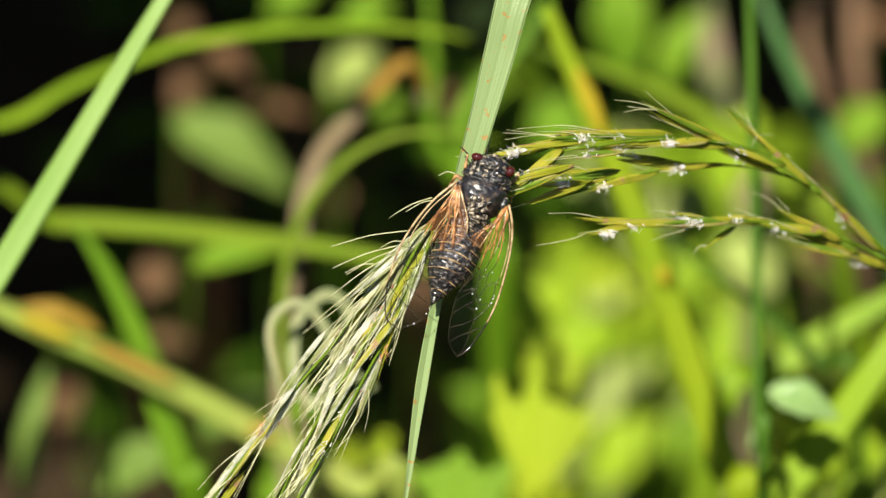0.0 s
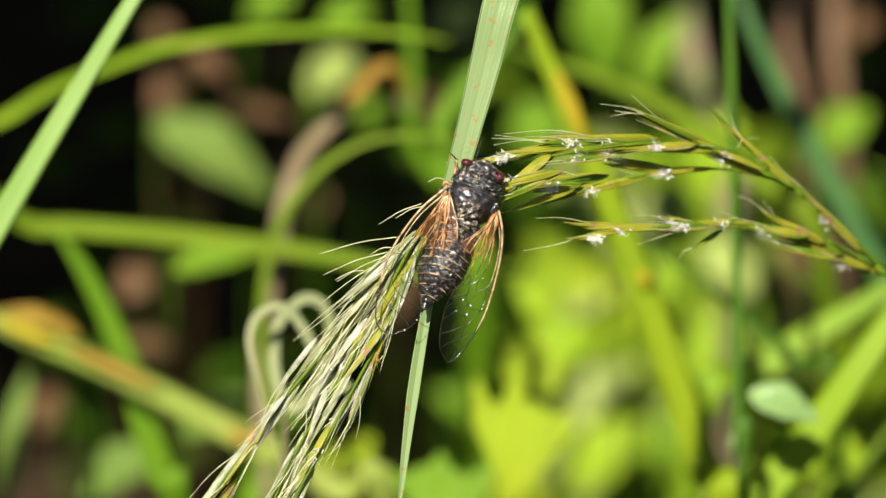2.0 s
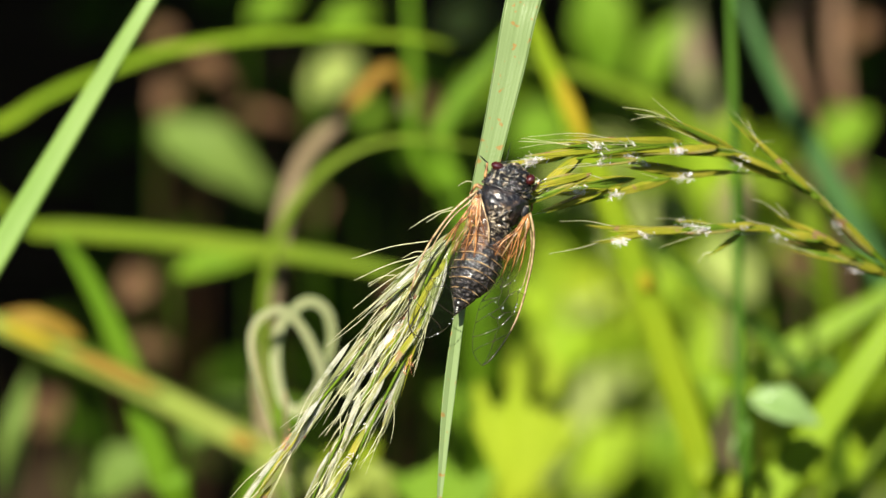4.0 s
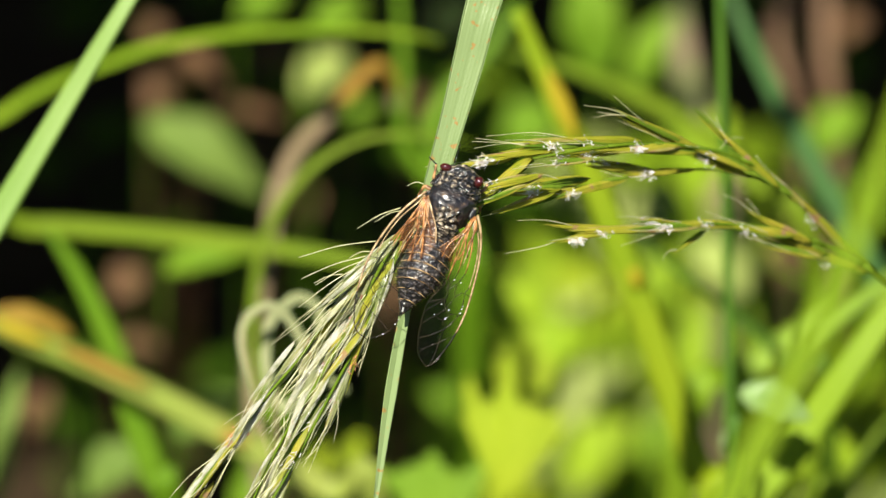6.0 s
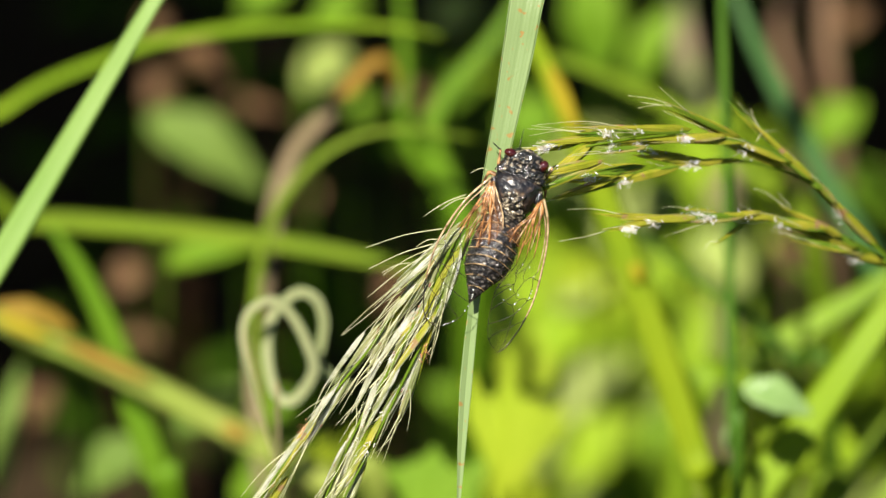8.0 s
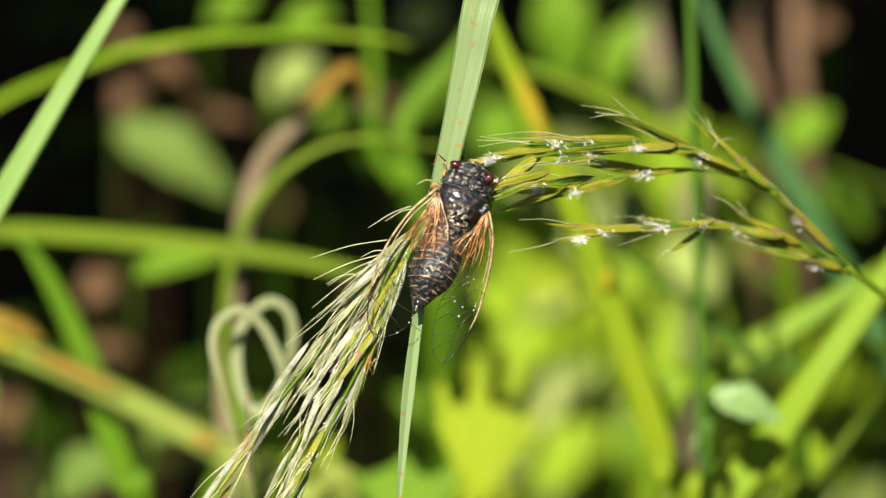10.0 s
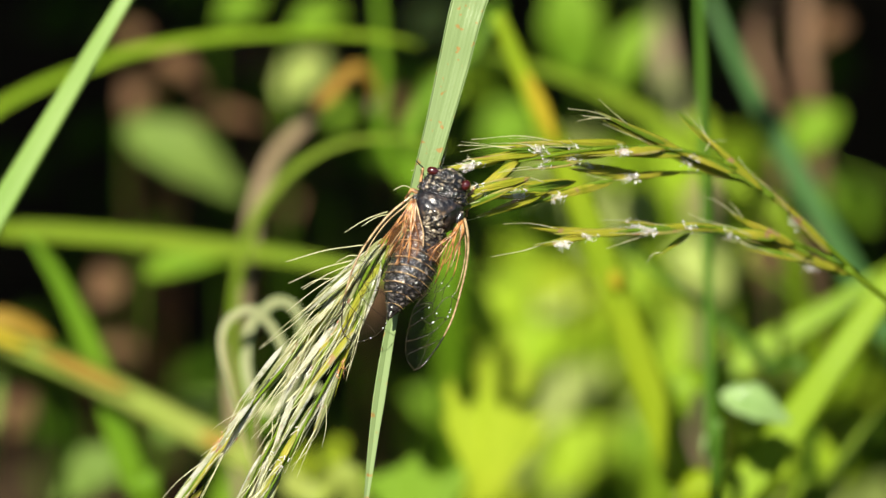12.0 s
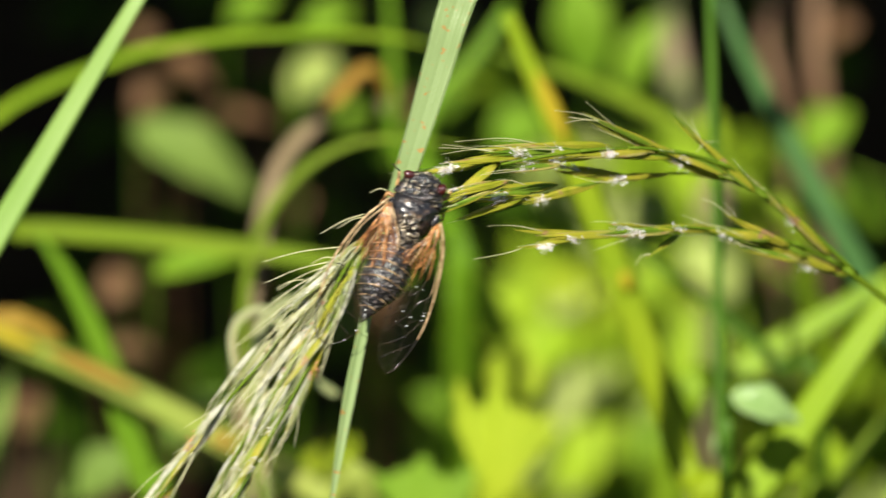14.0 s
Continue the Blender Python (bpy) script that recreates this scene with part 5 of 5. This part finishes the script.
def cicada():
    t = new("cicada")
    t.empty_display_size = 0.005
    t.matrix_basis = PLANE @ Matrix.Translation(Vector((4.3, 1.6, 2.6)) * MM) @ pose(0, 0, 0, 0, 0, -19.7)
    tagged(t, "small black cicada with red eyes and clear orange-veined wings", "cicada")
    X = 0.3
    part("head", body_piece(smooth_stations([(6.9, 2.1, 1.2, 0.0, X), (7.3, 2.35, 1.4, 0.05, X), (7.9, 2.05, 1.4, 0.1, X), (8.4, 1.55, 1.2, 0.1, X), (8.75, 0.9, 0.8, 0.0, X), (8.95, 0.1, 0.1, -0.1, X)], 14), 110, 0.16, 2.0),
         BODY, t, "black head with pale speckles")
    for x, y, rx, ry in ((-1.68, 7.92, 0.72, 0.52), (2.3, 7.72, 0.56, 0.64)):
        part("eye", body_piece(ball((x, y, 0.75), (rx, ry, 0.6)), 18), EYE_RED, t, "glossy dark red eye")
    for x, y in ((0.05, 7.85), (0.55, 7.85), (0.3, 8.15)):
        part("ocellus", body_piece(ball((x, y, 1.38), (0.12, 0.12, 0.1), n=6), 8), EYE_RED, t)
    part("face_plate", body_piece(smooth_stations([(8.3, 0.9, 0.6, 0.5, X), (8.65, 0.75, 0.6, 0.45, X), (8.95, 0.35, 0.4, 0.3, X), (9.05, 0.05, 0.05, 0.2, X)], 4), 16, 0.12, 5.0), GOLD, t, "pale ridged face plate")
    part("pronotum", body_piece(smooth_stations([(5.7, 2.75, 1.75, 0.0, 0.25), (6.0, 2.72, 1.85, 0.05, 0.25), (6.5, 2.5, 1.75, 0.05, 0.28), (7.0, 2.3, 1.5, 0.05, X), (7.15, 2.05, 1.2, 0.0, X)], 14), 130, 0.17, 9.0),
         BODY, t, "black furrowed shield with pale patches")
    part("collar", body_piece([(5.55, 2.85, 1.6, 0, 0.25), (5.6, 2.98, 1.86, 0, 0.25), (5.8, 2.98, 1.9, 0, 0.25), (5.86, 2.85, 1.8, 0, 0.25)], 32, 0.04, 3.0), BODY, t)
    part("mesonotum", body_piece(smooth_stations([(1.9, 1.8, 1.25, 0.1, 0.15), (2.6, 2.35, 1.75, 0.15, 0.18), (3.6, 2.65, 2.1, 0.2, 0.2), (4.6, 2.72, 2.2, 0.2, 0.22), (5.3, 2.68, 2.0, 0.15, 0.25), (5.65, 2.5, 1.8, 0.1, 0.25)], 8), 96, 0.05, 4.0),
         MESO, t, "polished black back plate")
    for pts in ([(-0.9, 3.9, 2.2), (-0.4, 3.3, 2.36), (0.3, 2.7, 2.3), (1.0, 2.1, 1.95)], [(1.5, 3.9, 2.2), (1.0, 3.3, 2.36), (0.4, 2.7, 2.3), (-0.4, 2.1, 1.95)]):
        part("cross_ridge", tube(pts, 0.12, 0.17, 12, 7), BODY, t, "pale raised cross on the back")
    for x, y, rx, ry in ((-0.2, 3.5, 0.34, 0.3), (0.85, 3.35, 0.36, 0.32), (0.35, 3.0, 0.3, 0.34), (-0.45, 2.75, 0.28, 0.3), (1.1, 2.8, 0.3, 0.34), (-0.38, 2.15, 0.4, 0.3), (0.45, 2.35, 0.34, 0.24),
                         (1.35, 2.0, 0.36, 0.3), (0.1, 1.85, 0.3, 0.2), (0.85, 1.75, 0.34, 0.18), (0.3, 3.75, 0.2, 0.18), (-0.7, 3.3, 0.18, 0.24)):
        z = 0.2 + 2.15 * math.sqrt(1 - ((x - 0.2) / 3.0) ** 2) - (0.45 if y < 2.4 else 0.1 if y < 3 else 0.0)
        part("pale_bump", body_piece(ball((x, y, z - 0.16), (rx * 1.25, ry * 1.25, 0.28), n=16), 24, 0.5, x + y), GOLD, t)
    for k in range(8):
        y = 1.5 - 0.26 * k
        c = 0.45 - 0.05 * k
        part("waist_ridge", tube([(c - 0.75, y - 0.08, 1.72), (c - 0.2, y + 0.06, 1.93), (c + 0.3, y, 1.9), (c + 0.75, y - 0.1, 1.66)], 0.1, 0.08, 10, 6), GOLD, t)
    part("metanotum", body_piece(smooth_stations([(0.9, 2.1, 1.6, 0.0, 0.05), (1.4, 2.2, 1.75, 0.05, 0.1), (2.0, 2.0, 1.6, 0.1, 0.12)], 10), 90, 0.09, 7.0), BODY, t)
    for sgn in (-1, 1):
        part("wing_hinge", body_piece(smooth_stations([(3.4, 0.3, 0.4, 0.8, 0.22 + sgn * 2.7), (4.2, 0.5, 0.6, 0.8, 0.22 + sgn * 2.65), (4.9, 0.3, 0.4, 0.8, 0.22 + sgn * 2.7)], 4), 12, 0.1, sgn), BODY, t)
    # the abdomen, ring by ring
    width = lambda a: float(np.interp(a, [-9, -8.8, -8, -7, -6, -5, -4, -2, 0, 1.3], [0.15, 0.3, 0.72, 1.2, 1.72, 2.25, 2.58, 2.66, 2.5, 2.3]))
    lean = lambda a: float(np.interp(a, [-9.4, -3, 0], [-0.6, -0.05, 0.02]))
    marks = [1.1, 0.1, -0.9, -1.9, -2.85, -3.8, -4.9, -6.1, -7.4, -8.9]
    for k, (hi, lo) in enumerate(zip(marks, marks[1:])):
        st = []
        for j in range(11):
            a = hi + 0.12 + (lo - hi - 0.12) * j / 10
            w = width(a) * (0.96 + 0.05 * (j / 10) ** 1.5)
            st.append((a, w, w * 0.82, -0.1 - 0.03 * k, lean(a)))
        st.append((lo + 0.02, width(lo) * 0.93, width(lo) * 0.75, -0.1 - 0.03 * k, lean(lo)))
        seg = part("abdomen_ring", body_piece(st, 90, 0.04, k * 3.3, bow=0.75), RINGS, t)
        if k < 8:
            w, x = width(lo + 0.05) * 1.03, lean(lo)
            edge = [(lo + up, w * wide, w * tall, -0.1 - 0.03 * k, x) for up, wide, tall in ((0.02, 0.97, 0.79), (0.03, 1, 0.825), (0.1, 1, 0.825), (0.11, 0.97, 0.79))]
            part("hind_edge", body_piece(edge, 48, 0.02, k, bow=0.75), BAND, seg, "thin tan hind edge")
    part("tail", body_piece(smooth_stations([(-8.6, 0.42, 0.4, -0.35, -0.52), (-9.0, 0.28, 0.28, -0.4, -0.56), (-9.4, 0.05, 0.05, -0.5, -0.6)], 3), 10, 0.1), BODY, t)
    # legs: upper leg, shin and foot
    legs = [((-1.6, 5.9, -0.9), (-2.55, 6.3, 0.2), (-2.85, 7.9, 0.3), (-3.9, 8.4, -0.9)), ((1.9, 6.4, -0.9), (3.1, 7.0, -0.9), (3.3, 7.9, -0.9), (3.6, 8.3, -1.6)),
            ((-1.6, 5.0, -1.4), (-3.2, 5.2, -1.3), (-3.5, 4.0, -2.0), (-3.0, 3.2, -2.5)), ((1.9, 5.0, -1.4), (3.3, 5.6, -1.4), (3.6, 4.6, -2.0), (3.0, 4.0, -2.5)),
            ((-1.4, 3.2, -1.4), (-2.9, 2.6, -1.4), (-2.5, 0.6, -2.0), (-1.6, -0.2, -2.5)), ((1.6, 3.2, -1.4), (3.0, 2.6, -1.4), (2.5, 0.6, -2.0), (1.6, -0.2, -2.5))]
    for hip, knee, heel, toe in legs:
        leg = part("leg", tube([hip, tuple((Vector(hip) + Vector(knee)) / 2 + Vector((0, 0, 0.1))), knee], 0.34, 0.24, 10, 8), LEG, t, "brown leg with dark joints")
        part("shin", tube([knee, heel], 0.2, 0.13, 6, 7), LEG, leg)
        part("foot", tube([heel, toe], 0.1, 0.06, 6, 6), BODY, leg)
    for x, tip in ((-0.9, (-1.15, 11.0, 0.6)), (1.35, (2.1, 9.7, 0.8))):
        part("antenna", tube([(x, 8.3, 0.4), ((x + tip[0]) / 2 + 0.05, 9.1, 0.7), tip], 0.07, 0.02, 12, 5), BODY, t)
    wing(t, "fore_wing", [(-2.86, 4.62, 1.2), (-4.45, 1.9, 1.1), (-5.5, -1.0, 0.9), (-6.15, -4.3, 0.7), (-6.1, -7.8, 0.6), (-5.45, -10.9, 0.5), (-4.6, -12.5, 0.5), (-3.1, -13.15, 0.5)],
         [(-2.43, 4.17, 1.6), (-1.33, 0.53, 2.3), (-1.49, -2.21, 2.1), (-1.3, -4.43, 1.4), (-0.9, -6.51, 1.0), (-0.45, -8.9, 0.8), (-1.15, -11.3, 0.6), (-3.1, -13.15, 0.5)], "clear wing with tan and dark veins")
    wing(t, "fore_wing", [(3.45, 4.26, 1.2), (4.61, 2.32, 0.9), (5.38, -0.10, 0.4), (5.85, -2.97, 0), (6.10, -6.61, -0.4), (5.82, -9.4, -0.6), (5.25, -11.6, -0.7), (4.7, -13.0, -0.7), (4.15, -13.65, -0.7)],
         [(3.01, 3.97, 1.6), (2.47, 1.56, 2.2), (2.66, -1.06, 2.1), (2.45, -4.12, 1.2), (1.72, -6.8, 0.5), (1.90, -9.4, 0), (2.2, -11.0, -0.4), (2.85, -12.6, -0.6), (4.15, -13.65, -0.7)], "clear wing with tan and dark veins")
    folded_wing(t, (-2.48, 4.29, 1.5), [(-4.6, -1.9, 1.2), (-3.59, -1.62, 1.3), (-3.3, -3.2, 1.3), (-2.44, -2.0, 1.7), (-1.7, -3.3, 1.7), (-1.2, -1.5, 2.2), (-0.7, -2.6, 2.3), (-0.1, -1.5, 2.5), (0.25, -0.4, 2.6)], "pleated amber wing")
    folded_wing(t, (3.29, 3.93, 1.5), [(4.5, 0.3, 0.9), (4.1, -0.6, 1.1), (3.9, -1.9, 1.2), (3.2, -1.2, 1.7), (2.9, -2.4, 1.7), (2.1, -1.4, 2.2), (1.4, -1.5, 2.5), (0.8, -0.6, 2.7)], "pleated amber wing")
    return t


PERCH = perch()
RIGHT = right_panicle()
LEFT = left_panicle()
CICADA = cicada()

# ---- movement ----
# The wind's push at the cicada's head: seconds, mm to the right, mm up.
SWAY_EARLY = [
    (0, -4.16, 0.29), (0.1, -4.06, 0.52), (0.2, -4.63, 0.32), (0.5, -4.85, -0.19), (0.7, -1.54, 0.42), (1, -1.55, 0.1),
    (1.2, -1.93, 0.15), (1.5, -1.35, 0.29), (1.7, -2.77, -0.32), (2, -3.1, 0.01), (2.2, -0.55, -0.01), (2.5, -1.84, 0.2),
    (2.7, -1.57, 0.23), (3, 0.77, 0.39), (3.2, 1.73, 0.56), (3.5, -0.1, 0.3), (3.7, -0.64, 0.01), (4.4, 1.27, 0.19),
    (5.1, -2.85, -0.25), (5.8, -5.47, -0.85), (6, -4.45, -0.58), (6.2, -3.07, -0.6), (6.5, -2.62, -0.48), (6.7, -0.35, -0.25),
    (6.8, 1.59, -0.03), (6.9, 2.46, 0.13), (7, 2.91, 0.1), (7.2, 2.28, -0.07),
]
SWAY_LATE = [
    (7.5, 0, -0), (7.7, 1.11, 0.21), (8, 2.52, 0.49), (8.2, 2.34, 0.09), (8.5, 3.39, 0.49), (8.7, 4.76, 0.72),
    (9, 3.78, 0.39), (9.2, 4.33, 0.39), (9.8, 1.27, 0.25), (10.5, -1.9, -0.19), (11.3, 1.13, -0.06), (11.5, 1.94, 0.29),
    (11.7, -0.36, -0.63), (11.8, -1.91, -0.73), (12, -3.68, -0.58), (12.2, -3.84, -0.28), (12.3, -3.06, -0.08), (12.5, -0.87, 0.01),
    (12.7, -0.11, 0.04), (12.8, 0.74, 0.08), (13, 0.97, -0), (13.2, -0.27, -0.2), (13.3, -0.16, -0.02), (13.5, 1.55, 0.1),
    (13.7, 1.24, 0.21), (13.8, -1.94, -0.09), (13.9, -3.91, -0.58), (14, -7.45, -0.96),
]
# The near blade, out of sight but for its gusts: seconds, mm to the right.
SWEEP = [
    (0, 12.75), (1, 15.95), (1.5, 15.63), (2.5, 15.61), (3.5, 16.01), (4.6, 13.89),
    (5.4, -3.26), (5.8, -4.83), (6, -6.61), (6.2, -7.59), (6.5, 6), (7, 11.57),
    (7.5, 14), (8, 12.61), (8.5, 13.59), (9, 16.69), (10, 18.3), (10.8, 13.95),
    (11.1, -15.15), (11.3, -19.46), (11.4, -7.11), (11.5, 5), (11.6, 16.66), (11.7, 13.79),
    (11.8, -6.89), (11.9, -3.02), (12, 17.19), (12.5, 14.67), (13, 12.73), (13.5, 12.65),
    (14, 14.36),
]
# The pale blade at the side: seconds, mm to the right.
PALE_SWAY = [(0, -3.4), (0.8, -4.7), (1.5, -6.1), (2.2, -4.2), (3, -2.8), (3.7, -3.3), (4.8, -3.0), (5.8, -4.3), (6.5, -3.7), (7, -0.4), (7.5, 0), (8, -0.9), (9, -0.7), (10.2, -2.4),
             (11.3, -2.6), (12.5, -2.5), (13.3, -2.0), (14, -2.3)]


def swung(ob, pivot, push, turn):
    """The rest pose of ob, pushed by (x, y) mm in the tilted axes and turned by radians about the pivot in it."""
    c = Matrix.Translation(Vector(pivot) * MM)
    m = Matrix.Translation(Vector((push[0] * MM, push[1] * MM, 0))) @ c @ Matrix.Rotation(turn, 4, "Z") @ c.inverted()
    return PLANE @ m @ PLANE.inverted() @ ob.matrix_basis


def motions():
    wind = SWAY_EARLY + SWAY_LATE
    head = (5.3, 9.7, -0)
    for ob in (CICADA, LEFT):
        rows = [(t, swung(ob, head, (x, y), 0.0049 * x)) for t, x, y in wind]
        walk(ob, rows)
    pivot = (7.7, 92.3, -0)
    walk(PERCH, [(t, swung(PERCH, pivot, (0, y * 0.8), 0.0109 * x)) for t, x, y in wind])
    for ob, x0 in MOVING:
        gx = 0.98 - 0.0147 * (x0 - 9.2)
        gy = max(0.0, 1.0 - 0.0277 * (x0 - 9.2))
        walk(ob, [(t, Matrix.Translation((x * gx * MM, y * gy * MM, 0))) for t, x, y in wind])
    walk(SWEEPER, [(t, swung(SWEEPER, (12.9, -82.7, 130), (0, 0), -0.0098 * x)) for t, x in SWEEP])
    foot = PALE_LEFT.matrix_basis.copy()
    walk(PALE_LEFT, [(t, Matrix.Translation((x * MM, 0, 0)) @ foot) for t, x in PALE_SWAY])


motions()
